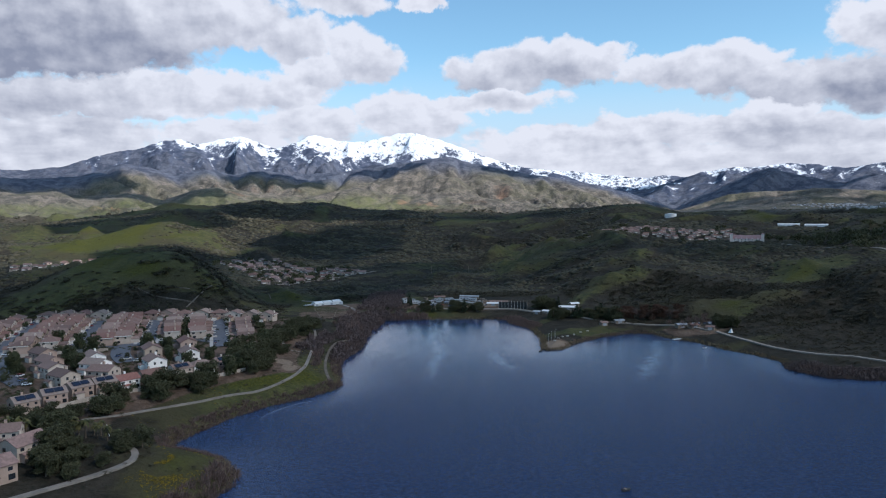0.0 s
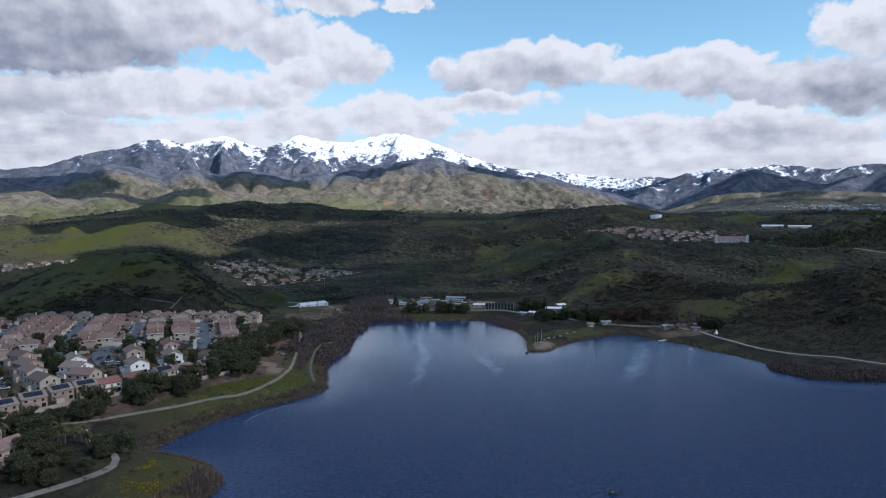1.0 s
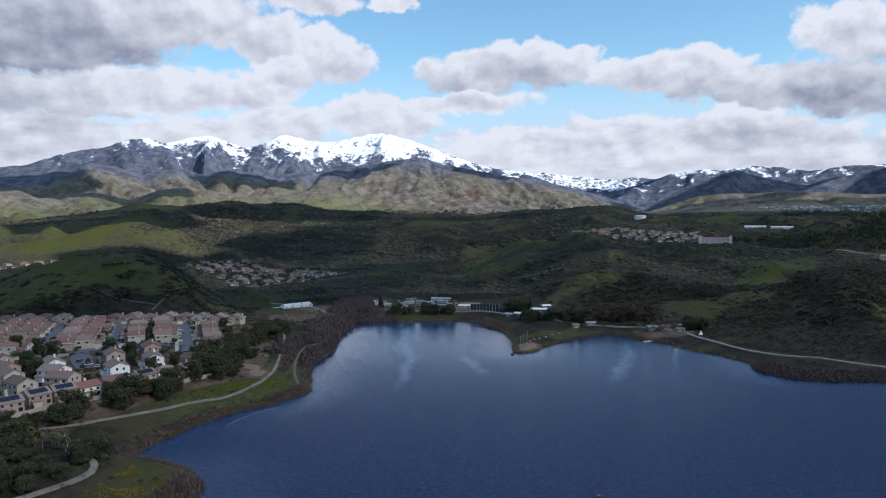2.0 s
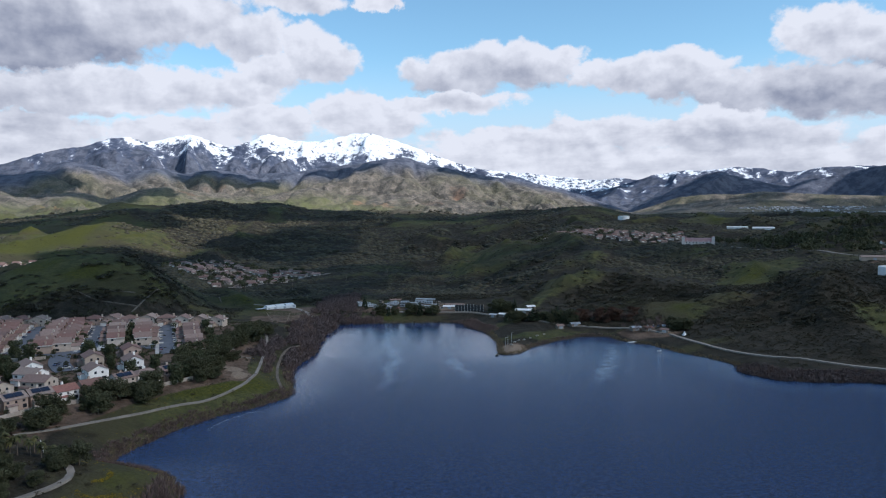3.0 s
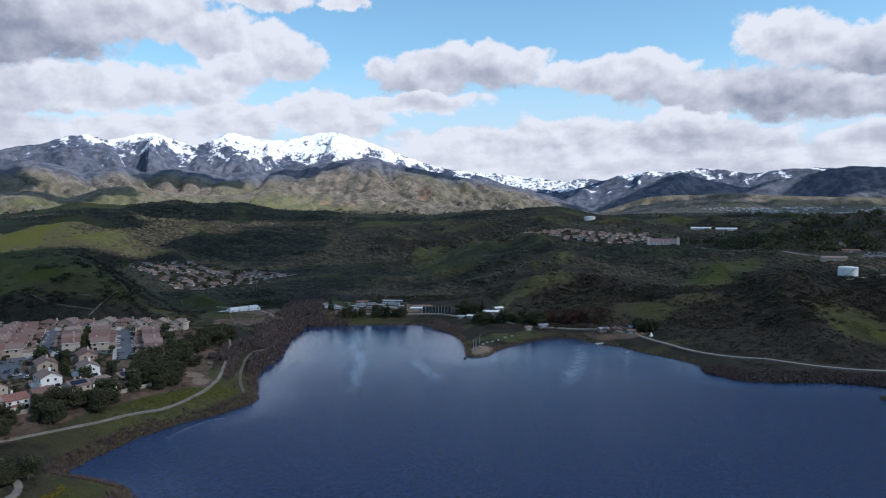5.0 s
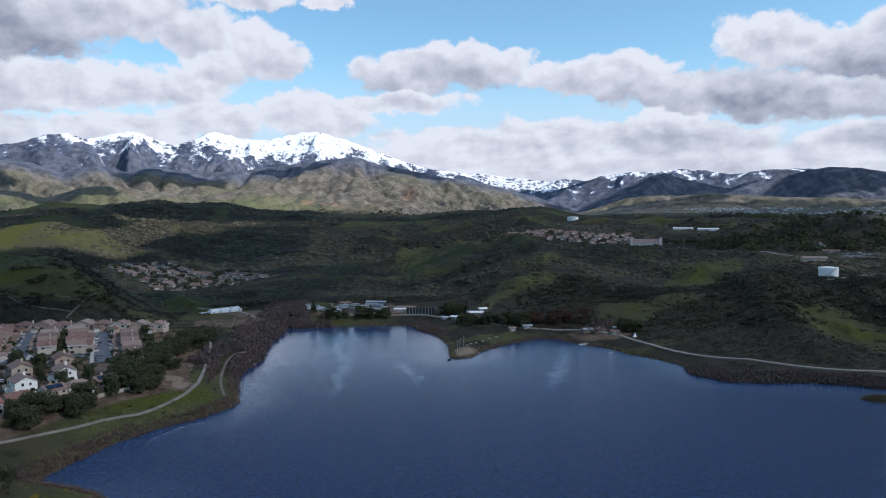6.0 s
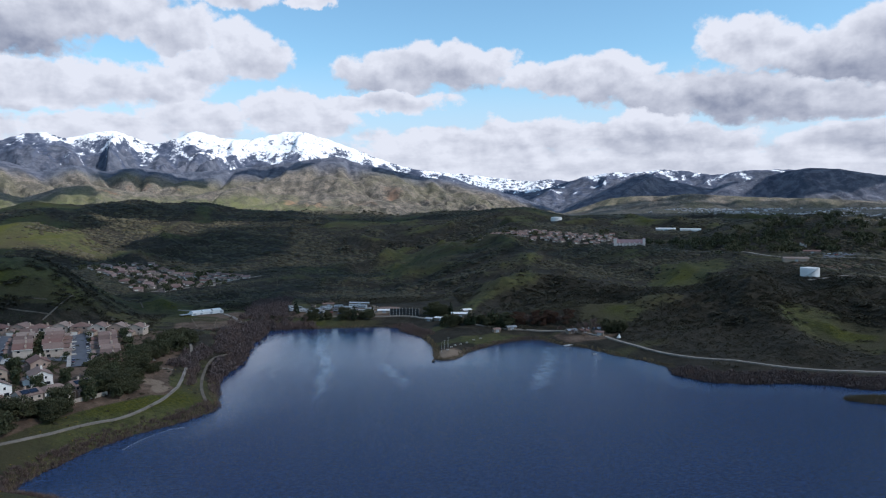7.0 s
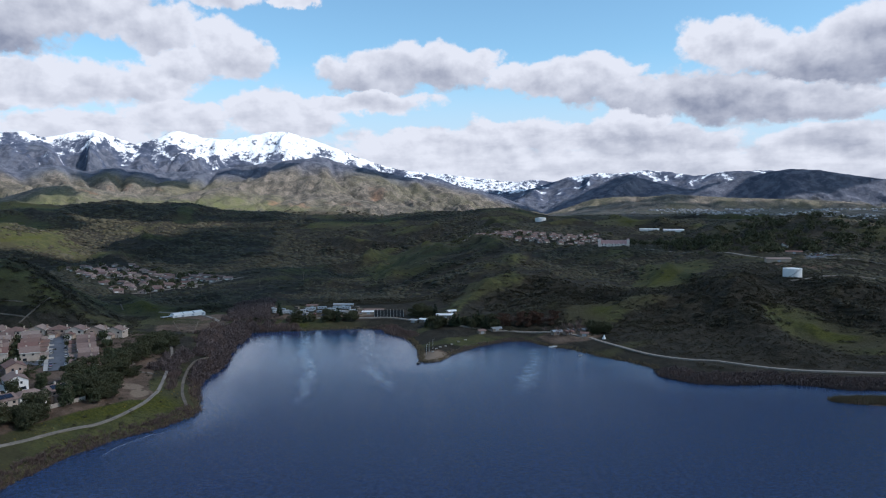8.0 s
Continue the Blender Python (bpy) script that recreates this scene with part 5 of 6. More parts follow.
shelter(223, 541, 30, "white peaked canopy beside the gravel road")


def dock():
    d = root("dock", 196, 549, 0.0, 0)
    m = Matrix.Rotation(radians(27), 4, "Z")
    for i in range(7):
        bm = slab(-20.5 + i * 3.0, -17.55 + i * 3.0, -1.4, 1.4, 0.25, 0.8)
        bmesh.ops.transform(bm, matrix=m, verts=bm.verts)
        part("float_deck", bm, CAMP_METAL, d)
    for i in range(5):
        p = m @ Vector((-19 + i * 4.4, 1.3, 0))
        part("pile", tube(bmesh.new(), (p.x, p.y, -3), (p.x, p.y, 1.6), 0.16, 0.16, 6), WOOD, d)
    part("ramp", slab(-3.5, 4.5, -4.0, 5.0, -0.3, 0.75), CONCRETE, d)
    return tagged(d, "pale floating boat dock with a concrete ramp", "dock")


dock()


def boat(x, y, turn, lx, mat, label, roof=False):
    b = root("boat", x, y, 0.0, turn)
    w = lx * 0.18
    bm = solid(bmesh.new(), [(-lx / 2, -w, -0.25), (lx * 0.25, -w, -0.25), (lx / 2, 0, -0.15), (lx * 0.25, w, -0.25), (-lx / 2, w, -0.25),
                             (-lx / 2, -w * 1.2, 0.55), (lx * 0.28, -w * 1.2, 0.6), (lx * 0.58, 0, 0.8), (lx * 0.28, w * 1.2, 0.6), (-lx / 2, w * 1.2, 0.55)],
               [(0, 4, 3, 2, 1), (0, 1, 6, 5), (1, 2, 7, 6), (2, 3, 8, 7), (3, 4, 9, 8), (4, 0, 5, 9), (5, 6, 7, 8, 9)])
    part("hull", bm, mat, b)
    part("bench", slab(-lx * 0.2, 0, -w, w, 0.6, 0.85), WOOD, b)
    part("motor", slab(-lx * 0.58, -lx * 0.5, -0.2, 0.2, -0.2, 1.0), RUBBER, b)
    if roof:
        canopy = part("canopy", slab(-lx * 0.35, lx * 0.2, -w * 1.1, w * 1.1, 2.1, 2.25), mat, b)
        for sx in (-lx * 0.33, lx * 0.18):
            for sy in (-w, w):
                part("post", tube(bmesh.new(), (sx, sy, 0.6), (sx, sy, 2.1), 0.04, 0.04, 5), STEEL_POST, canopy)
    return tagged(b, label, "boat", "boats")


boat(190, 507, 15, 4.0, CAMP_METAL, "small white motor boat on the lake")
boat(70, 502, 70, 5.0, NETTING, "dark rowing boat drawn up at the headland tip")
boat(65, 247, 20, 3.4, NETTING, "dark fishing boat afloat on open water")
for x, y, turn in [(206, 536, 60), (210, 531, 70), (201, 541, 50), (214, 524, 62)]:
    boat(x, y, turn, 4.6, WHITE_METAL, "white rental boat moored at the landing")


def camp_bits():
    for x, y, turn, lx, wy in [(203, 566, 20, 7, 5), (213, 556, -30, 6, 5), (195, 572, 10, 8, 5), (218, 566, 0, 6, 4), (150, 596, 12, 8, 4), (135, 588, 20, 6, 4)]:
        long_shed(x, y, turn, lx, wy, 2.5, 0.9, WOOD, rnd.choice([GREY_METAL, ROOF_TILE, ROOF_TILE]), "small wooden hut at the boat landing", "hut", "hut")


camp_bits()


def picnic_table(x, y, turn):
    t = on_land("picnic_table", x, y, turn)
    part("tabletop", slab(-1.0, 1.0, -0.4, 0.4, 0.72, 0.78), CONCRETE, t)
    for s in (-1, 1):
        part("bench", slab(-1.0, 1.0, s * 0.75 - 0.14, s * 0.75 + 0.14, 0.42, 0.48), CONCRETE, t)
        part("leg", slab(s * 0.7 - 0.08, s * 0.7 + 0.08, -0.8, 0.8, 0, 0.72), CONCRETE, t)
    return tagged(t, "pale concrete picnic table on the headland", "table", "picnic tables")


for x, y in [(84, 528), (88, 535), (92, 541), (97, 545), (103, 551), (110, 560), (117, 566)]:
    picnic_table(x, y, rnd.uniform(0, 90))
for x, y in [(79, 524), (82, 531), (86, 538)]:
    p = on_land("light_pole", x, y)
    part("pole", tube(bmesh.new(), (0, 0, -0.5), (0, 0, 7.5), 0.14, 0.10, 6), STEEL_POST, p)
    part("arm", tube(bmesh.new(), (0, 0, 7.3), (1.3, 0, 7.5), 0.07, 0.06, 5), STEEL_POST, p)
    tagged(p, "pale steel pole on the bare headland", "pole", "headland poles")


def utility_pole(x, y, turn, high=13.0):
    p = on_land("utility_pole", x, y, turn)
    part("mast", tube(bmesh.new(), (0, 0, -1), (0, 0, high), 0.22, 0.15, 6), WOOD, p)
    for z in (high - 0.8, high - 2.0):
        part("crossarm", slab(-1.3, 1.3, -0.08, 0.08, z - 0.1, z + 0.1), WOOD, p)
    return tagged(p, "wooden utility pole with two crossarms", "pole", "utility poles")


for x, y in [(-17, 1024), (-70, 940), (-130, 870), (-190, 888), (40, 1100), (-42, 1260)]:
    utility_pole(x, y, 30)
p = on_land("marker_post", -137, 283)
part("post", tube(bmesh.new(), (0, 0, -0.6), (-1.6, 0.6, 5.0), 0.16, 0.14, 6), WHITE_METAL, p)
tagged(p, "leaning white post in the green meadow", "post")


def float_line(points):
    """A thin line of floats on the water."""
    bm = bmesh.new()
    for (ax, ay), (bx, by) in zip(points[:-1], points[1:]):
        tube(bm, (ax, ay, 0.02), (bx, by, 0.02), 0.022, 0.022, 5)
    ob = part("float_line", bm, CAMP_METAL)
    return tagged(ob, "thin white float line curving on the water", "float line")


float_line([(-91, 341), (-88, 351), (-83, 360), (-77, 368), (-71, 371)])


# ---- cars ----
def car():
    c = root("car")
    bm = slab(-2.2, 2.2, -0.9, 0.9, 0.35, 0.95)
    bmesh.ops.bevel(bm, geom=bm.edges[:], offset=0.16, segments=2, affect="EDGES")
    part("body", bm, CAR_PAINT, c)
    bm = solid(bmesh.new(), [(-1.6, -0.8, 0.92), (1.1, -0.8, 0.92), (1.1, 0.8, 0.92), (-1.6, 0.8, 0.92), (-1.1, -0.68, 1.5), (0.4, -0.68, 1.5), (0.4, 0.68, 1.5), (-1.1, 0.68, 1.5)], BOX)
    cab = part("cabin", bm, GLASS, c)
    part("roof", slab(-1.15, 0.45, -0.7, 0.7, 1.5, 1.56), CAR_PAINT, cab)
    for x in (-1.35, 1.35):
        for y in (-0.86, 0.86):
            part("wheel", tube(bmesh.new(), (x, y - 0.1, 0.33), (x, y + 0.1, 0.33), 0.33, 0.33, 10), RUBBER, c)
    return c


def park_cars():
    pattern, r = car(), random.Random(21)
    spots = []
    for q, s0, s1 in [(-127, 480, 630), (-81.8, 494, 622), (-41, 498, 608), (6, 476, 585)]:
        for side in (-1, 1):
            for s in np.arange(s0, s1, 7.5):
                if r.random() < 0.36:
                    x, y = terrace(s + r.uniform(-1, 1), q + side * 4.0)
                    spots.append((x, y, HEADING, 0.38))
                elif r.random() < 0.3:
                    x, y = terrace(s, q + side * 9.0)
                    spots.append((x, y, HEADING + 90, 0.35))
    spots += [(-184, 404, 40, 0.42), (-193, 412, 80, 0.42), (-176, 399, 10, 0.42), (-214, 352, 40, 0.42), (-221, 362, 70, 0.42), (-207, 344, 20, 0.42)]
    spots += [(560 + 7 * i, 738 + 3 * j, 20, 0.3) for i in range(5) for j in (0, 4)] + [(206 + 4 * i, 575 - 2 * i, 60, 0.3) for i in range(6)]
    spots += [(-20 + 9 * i, 698 + (i % 3) * 3, 15, 0.3) for i in range(9)]
    for x, y, turn, lift in spots:
        tagged(copy_thing(pattern, pose(x, y, ground_z(x, y) + lift, 0, 0, turn)), "parked car at the roadside", "car", "parked cars")
    drop(pattern)


park_cars()
ribbon("parking_area", [(548, 728), (575, 742), (605, 752)], 22, ASPHALT, 0.3, label="grey asphalt parking area on the ridge", category="parking")


def garden_wall(points, label):
    ribbon("garden_wall", points, 0.35, WALLING, 1.9, 2.2, 3.0, label, "wall")


garden_wall([(-176, 298), (-170, 314), (-164, 327), (-156, 338), (-148, 345), (-141, 356), (-131, 368), (-122, 380), (-112, 392)], "tan garden wall along the top of the bank")
garden_wall([(-252, 412), (-232, 424), (-208, 431)], "tan garden wall beside the street")


def far_town():
    """Hundreds of far roofs on the plain below the range."""
    r = np.random.RandomState(5)
    n = 900
    az = np.radians(np.concatenate([r.uniform(25, 33, 230), r.uniform(30, 47, 670)]))
    dist = np.concatenate([r.uniform(2950, 3250, 230), r.uniform(2750, 3250, 670)])
    x, y = dist * np.sin(az), 10 + dist * np.cos(az)
    z = land(x, y)
    keep = fbm(x, y, 200, 2, 0.5, 40.0) > -0.15
    verts, faces = [], []
    for i in np.flatnonzero(keep):
        a, b, h, t = r.uniform(3, 5.5), r.uniform(2.2, 3.4), r.uniform(1.5, 2.8), r.uniform(0, 3.14)
        c, s, k = math.cos(t), math.sin(t), len(verts)
        for dx, dy, dz in [(-a, -b, -3), (a, -b, -3), (a, b, -3), (-a, b, -3), (-a, -b, h), (a, -b, h), (a, b, h), (-a, b, h), (-a, 0, h + 1.4), (a, 0, h + 1.4)]:
            verts.append((x[i] + dx * c - dy * s, y[i] + dx * s + dy * c, z[i] + dz))
        faces += [tuple(k + q for q in f) for f in ((0, 1, 5, 4), (2, 3, 7, 6), (1, 2, 6, 9, 5), (3, 0, 4, 8, 7), (4, 5, 9, 8), (6, 7, 8, 9))]
    m, k, b = material("far_roofs")
    isl = k.add("ShaderNodeNewGeometry").outputs["Random Per Island"]
    k.plug(b.inputs["Base Color"], k.mix(isl, (0.12, 0.11, 0.11), (0.55, 0.53, 0.52)))
    ob = mesh_object("town", verts, faces, m, False)
    tagged(ob, "far town of pale roofs on the plain", "town", kind="stuff")


far_town()

# ---- plants ----
def leaf_mesh(bm, centres, count, size, rnd, flat=0.5):
    """Small leafy sprays scattered through ellipsoid clumps: (x, y, z, radius, half height)."""
    total = sum(c[3] ** 2 for c in centres)
    for cx, cy, cz, r, hz in centres:
        for _ in range(max(6, int(count * r * r / total))):
            a, u, k = rnd.uniform(0, 2 * math.pi), rnd.uniform(-1, 1), rnd.uniform(0.55, 1.06)
            w = math.sqrt(1 - u * u)
            p = Vector((cx + r * k * w * math.cos(a), cy + r * k * w * math.sin(a), cz + hz * k * u))
            t = Euler((rnd.uniform(-1.1, 1.1), rnd.uniform(-1.1, 1.1), rnd.uniform(0, 6.28))).to_matrix()
            s = size * rnd.uniform(0.7, 1.4)
            vs = [bm.verts.new(p + t @ Vector(q)) for q in ((-s, -s * flat, 0), (s * 0.2, -s * 0.8 * flat, s * 0.15), (s, s * 0.1, 0), (0, s * flat, -s * 0.12))]
            bm.faces.new(vs)
    return bm


def trunk_mesh(bm, high, r, limbs, rnd, spread):
    tube(bm, (0, 0, -0.8), (0.1, 0.05, high * 0.55), r, r * 0.6, 7)
    for i in range(limbs):
        a = 2 * math.pi * i / limbs + rnd.uniform(-0.4, 0.4)
        z = high * rnd.uniform(0.32, 0.52)
        tube(bm, (0.05, 0.02, z), (math.cos(a) * spread * 0.6, math.sin(a) * spread * 0.6, high * rnd.uniform(0.66, 0.85)), r * 0.45, r * 0.14, 5)
    return bm


def broad_tree(seed, high, spread, mat, count=420, low=0.28):
    rnd = random.Random(seed)
    t = root("tree")
    part("trunk", trunk_mesh(bmesh.new(), high, high * 0.028, 4, rnd, spread), BARK, t)
    cs = [(0, 0, high * 0.66, spread * 0.62, high * 0.26)]
    for i in range(8):
        a, d = 2 * math.pi * i / 8 + rnd.uniform(-0.4, 0.4), spread * rnd.uniform(0.35, 0.75)
        cs.append((math.cos(a) * d, math.sin(a) * d, high * rnd.uniform(low + 0.12, 0.84), spread * rnd.uniform(0.28, 0.46), high * rnd.uniform(0.10, 0.17)))
    for i in range(5):
        a, d = 2 * math.pi * i / 5 + rnd.uniform(-0.5, 0.5), spread * rnd.uniform(0.3, 0.6)
        cs.append((math.cos(a) * d, math.sin(a) * d, high * rnd.uniform(0.16, 0.34), spread * rnd.uniform(0.30, 0.44), high * rnd.uniform(0.12, 0.18)))
    part("crown", leaf_mesh(bmesh.new(), cs, int(count * 3.8), high * 0.028 + 0.08, rnd), mat, t)
    return t


def slim_tree(seed, high, spread, mat, count=300):
    rnd = random.Random(seed)
    t = root("tree")
    part("trunk", tube(bmesh.new(), (0, 0, -0.8), (0, 0, high * 0.9), high * 0.02, 0.04, 6), BARK, t)
    cs = [(rnd.uniform(-.2, .2), rnd.uniform(-.2, .2), high * (0.14 + 0.1 * i), spread * (1.0 - 0.095 * i), high * 0.085) for i in range(9)]
    part("crown", leaf_mesh(bmesh.new(), cs, count, high * 0.045 + 0.1, rnd), mat, t)
    return t


def palm(seed, high):
    rnd = random.Random(seed)
    t = root("palm")
    bm, last = bmesh.new(), Vector((0, 0, -0.5))
    for i in range(4):
        q = Vector((0.12 * i * i * rnd.uniform(-0.5, 0.5), 0.1 * i, high * (i + 1) / 4))
        tube(bm, last, q, 0.24 - 0.02 * i, 0.22 - 0.02 * i, 6)
        last = q
    part("trunk", bm, BARK, t)
    bm = bmesh.new()
    for i in range(22):
        a, lift = 2 * math.pi * i / 22 + rnd.uniform(-0.15, 0.15), rnd.uniform(-0.5, 1.0)
        d, n, pts = Vector((math.cos(a), math.sin(a), 0)), Vector((-math.sin(a), math.cos(a), 0)), []
        for k in range(4):
            s = k / 3 * 2.6
            c = last + d * s + Vector((0, 0, lift * s - 0.34 * s * s))
            w = (0.12, 0.42, 0.36, 0.04)[k]
            pts.append((bm.verts.new(c - n * w), bm.verts.new(c + n * w)))
        for (p, q), (u, v) in zip(pts[:-1], pts[1:]):
            bm.faces.new((p, q, v, u))
    part("crown", bm, LEAF_PALM, t)
    return t


def bare_tree(seed, high, spread):
    rnd = random.Random(seed)
    t = root("bare_tree")
    part("trunk", trunk_mesh(bmesh.new(), high, high * 0.022, 5, rnd, spread), BARK, t)
    bm = bmesh.new()
    for _ in range(150):
        a, d, z = rnd.uniform(0, 6.28), spread * math.sqrt(rnd.random()), high * rnd.uniform(0.3, 0.7)
        p = Vector((math.cos(a) * d * 0.7, math.sin(a) * d * 0.7, z))
        q = p + Vector((math.cos(a) * rnd.uniform(0.2, 1.4), math.sin(a) * rnd.uniform(0.2, 1.4), rnd.uniform(0.8, 2.4)))
        n = Vector((-math.sin(a), math.cos(a), 0)) * 0.09
        bm.faces.new([bm.verts.new(v) for v in (p - n, p + n, q)])
    part("twig_crown", bm, TWIG, t)
    return t


TREES = {"oak": [broad_tree(1, 9.5, 5.6, LEAF_OAK, 950, 0.14), broad_tree(2, 8.0, 5.0, LEAF_OAK, 850, 0.12), broad_tree(3, 11.0, 6.0, LEAF_OAK, 1000, 0.16)],
         "gum": [broad_tree(4, 13.0, 4.6, LEAF_GUM, 900, 0.16), broad_tree(5, 10.5, 4.0, LEAF_GUM, 800, 0.16)],
         "garden": [broad_tree(6, 5.2, 2.6, LEAF_OAK, 380, 0.1), broad_tree(7, 6.4, 2.8, LEAF_GUM, 400, 0.1), broad_tree(8, 4.2, 2.3, LEAF_OAK, 360, 0.08)],
         "pine": [slim_tree(9, 11.0, 2.6, LEAF_PINE, 360), slim_tree(10, 8.5, 2.0, LEAF_PINE, 300)],
         "rust": [broad_tree(13, 8.0, 3.6, LEAF_RUST, 360, 0.2)],
         "bare": [bare_tree(14, 7.5, 3.6), bare_tree(15, 6.0, 3.0)],
         "palm": [palm(16, 7.5), palm(17, 6.0)]}
TREE_WORDS = {"oak": "dark green broad-crowned oak tree on the bank", "gum": "tall grey-green eucalyptus tree near the houses", "garden": "small green garden tree between houses",
              "pine": "dark slender conifer by the camp", "rust": "rusty brown tree at the boat landing", "bare": "leafless brown willow near the shore",
              "palm": "palm tree with yellowing fronds below the houses"}
tree_rnd = random.Random(30)


FAR, GARDEN = [], []


def plant(kind, x, y, scale=1.0):
    if math.hypot(x, y) > 800:
        FAR.append((x, y, scale))
        return
    if kind == "garden" and y > 455:
        GARDEN.append((x, y, scale))
        return
    pattern = tree_rnd.choice(TREES[kind])
    s = scale * tree_rnd.uniform(0.82, 1.18)
    ob = copy_thing(pattern, pose(x, y, ground_z(x, y) - 0.1, 0, 0, tree_rnd.uniform(0, 360)))
    ob.scale = (s * tree_rnd.uniform(0.92, 1.1), s * tree_rnd.uniform(0.92, 1.1), s)
    tagged(ob, TREE_WORDS[kind], "palm" if kind == "palm" else "tree", kind + " trees")


def plant_trees():
    r = random.Random(31)
    # big trees on the bank below the edge row, and on the near headland
    for x, y in [(-155, 322), (-150, 330), (-141, 350), (-136, 355), (-131, 362), (-126, 372), (-120, 385), (-116, 395), (-114, 402), (-121, 404), (-117, 415),
                 (-113, 428), (-120, 432), (-108, 436), (-116, 445), (-124, 412), (-109, 455), (-116, 462), (-112, 474), (-106, 488), (-115, 490),
                 (-102, 505), (-109, 515), (-118, 505), (-100, 530), (-108, 545), (-114, 530)]:
        plant(r.choice(["oak", "oak", "gum"]), x + r.uniform(-2, 2), y + r.uniform(-2, 2), r.uniform(0.85, 1.2))
    for x, y in [(-163, 296), (-170, 292), (-157, 300), (-172, 302), (-166, 284), (-160, 290), (-178, 288), (-138, 236), (-132, 234), (-127, 238), (-134, 228), (-141, 242),
                 (-124, 231), (-120, 244), (-129, 246), (-118, 266), (-123, 270), (-187, 282), (-196, 290), (-135, 252)]:
        plant("oak", x + r.uniform(-2, 2), y + r.uniform(-2, 2), r.uniform(0.6, 0.9))
    for i in range(22):
        plant("palm", -172 + i * 1.9 + r.uniform(-1, 1), 272 + i * 0.35 + r.uniform(-4, 4), r.uniform(0.7, 1.0))
    # garden trees between the rows, and street trees
    for q, n in [(-104, 34), (-60.5, 14), (-17.5, 26), (34, 26), (-134, 9), (-120, 9), (-75, 9), (-48, 9), (-33, 9), (13, 9), (-2, 8)]:
        for _ in range(n):
            x, y = terrace(r.uniform(480, 612), q + r.uniform(-2, 2))
            if free(x, y, 5.6):
                plant("garden", x, y, r.uniform(0.55, 1.0))
    for x, y in [(-243, 436), (-236, 428), (-228, 436), (-220, 428), (-214, 436), (-250, 428), (-256, 436), (-222, 418), (-212, 410), (-168, 400), (-172, 396), (-170, 428),
                 (-183, 432), (-188, 438), (-152, 428), (-140, 412), (-136, 405), (-205, 384), (-198, 376), (-180, 382), (-170, 372), (-212, 392), (-226, 370), (-236, 382)]:
        if free(x, y, 6):
            plant(r.choice(["garden", "garden", "gum"]), x, y, r.uniform(0.7, 1.1))
    for _ in range(70):
        x, y = r.uniform(-250, -125), r.uniform(290, 450)
        if shore_distance(x, y) > 38 and free(x, y, 7.2):
            plant(r.choice(["garden", "garden", "garden", "gum"]), x, y, r.uniform(0.6, 1.05))
    # dense clumps in front of the edge row and along the bank
    for cx, cy, n, reach in [(-142, 340, 6, 6), (-127, 360, 7, 6), (-153, 310, 6, 6), (-107, 394, 6, 6), (-118, 402, 8, 7), (-106, 412, 6, 5), (-107, 440, 6, 6),
                             (-115, 490, 7, 8), (-108, 512, 7, 8), (-122, 260, 4, 4), (-150, 268, 6, 6), (-140, 250, 6, 6), (-160, 280, 5, 6)]:
        for _ in range(n):
            plant("oak", cx + r.uniform(-reach, reach), cy + r.uniform(-reach, reach), r.uniform(0.65, 1.0))
    for i in range(9):
        plant("oak", 222 + r.uniform(-2, 12), 560 + r.uniform(-8, 14), r.uniform(0.8, 1.1))
    # round the head of the lake
    for x, y in [(-24, 676), (-18, 679), (-10, 675), (-4, 680), (8, 676), (14, 680), (20, 675), (26, 681), (33, 677), (9, 700), (90, 676), (95, 672), (100, 669), (105, 671),
                 (110, 668), (98, 676), (104, 678), (-34, 700), (38, 698)]:
        plant(r.choice(["oak", "pine", "oak"]), x, y, r.uniform(0.95, 1.3))
    for i in range(26):
        plant(r.choice(["pine", "oak"]), 96 + i * 2.3 + r.uniform(-2, 2), 622 - i * 0.7 + r.uniform(-7, 7), r.uniform(0.85, 1.2))
    for i in range(26):
        plant(r.choice(["rust", "rust", "bare"]), 150 + i * 2.2 + r.uniform(-2, 2), 618 - i * 0.8 + r.uniform(-7, 9), r.uniform(0.95, 1.3))
    for i in range(14):
        plant("bare", 195 + r.uniform(-8, 25), 572 + r.uniform(-14, 16), r.uniform(0.7, 1.0))
    for i in range(56):
        plant("bare", -76 + r.uniform(-16, 20), 560 + r.uniform(0, 125), r.uniform(0.75, 1.15))
    for i in range(10):
        plant("bare", -55 + r.uniform(0, 40), 675 + r.uniform(-6, 14), r.uniform(0.8, 1.1))
    # dark trees on the ridge by the hall and the road
    for _ in range(150):
        x, y = r.uniform(470, 800), r.uniform(790, 1010)
        if free(x, y, 10):
            plant("oak", x, y, r.uniform(0.7, 1.25))
    for _ in range(70):
        u = r.random()
        x, y = 440 + 260 * u + r.uniform(-25, 25), 1010 - 190 * u + r.uniform(-70, 60)
        if free(x, y, 10):
            plant(r.choice(["oak", "gum", "pine"]), x, y, r.uniform(0.75, 1.2))
    for _ in range(150):
        x, y = r.uniform(-430, -120), r.uniform(930, 1290)
        if any((x - a) ** 2 + (y - b) ** 2 < 900 for a, b in PLACED) and free(x, y, 8):
            plant("oak", x, y, r.uniform(0.6, 0.9))
    for _ in range(110):
        x, y = r.uniform(240, 520), r.uniform(1080, 1330)
        if any((x - a) ** 2 + (y - b) ** 2 < 1600 for a, b in PLACED) and free(x, y, 8):
            plant("oak", x, y, r.uniform(0.5, 0.8))


plant_trees()
for kinds in TREES.values():
    for pattern in kinds:
        drop(pattern)


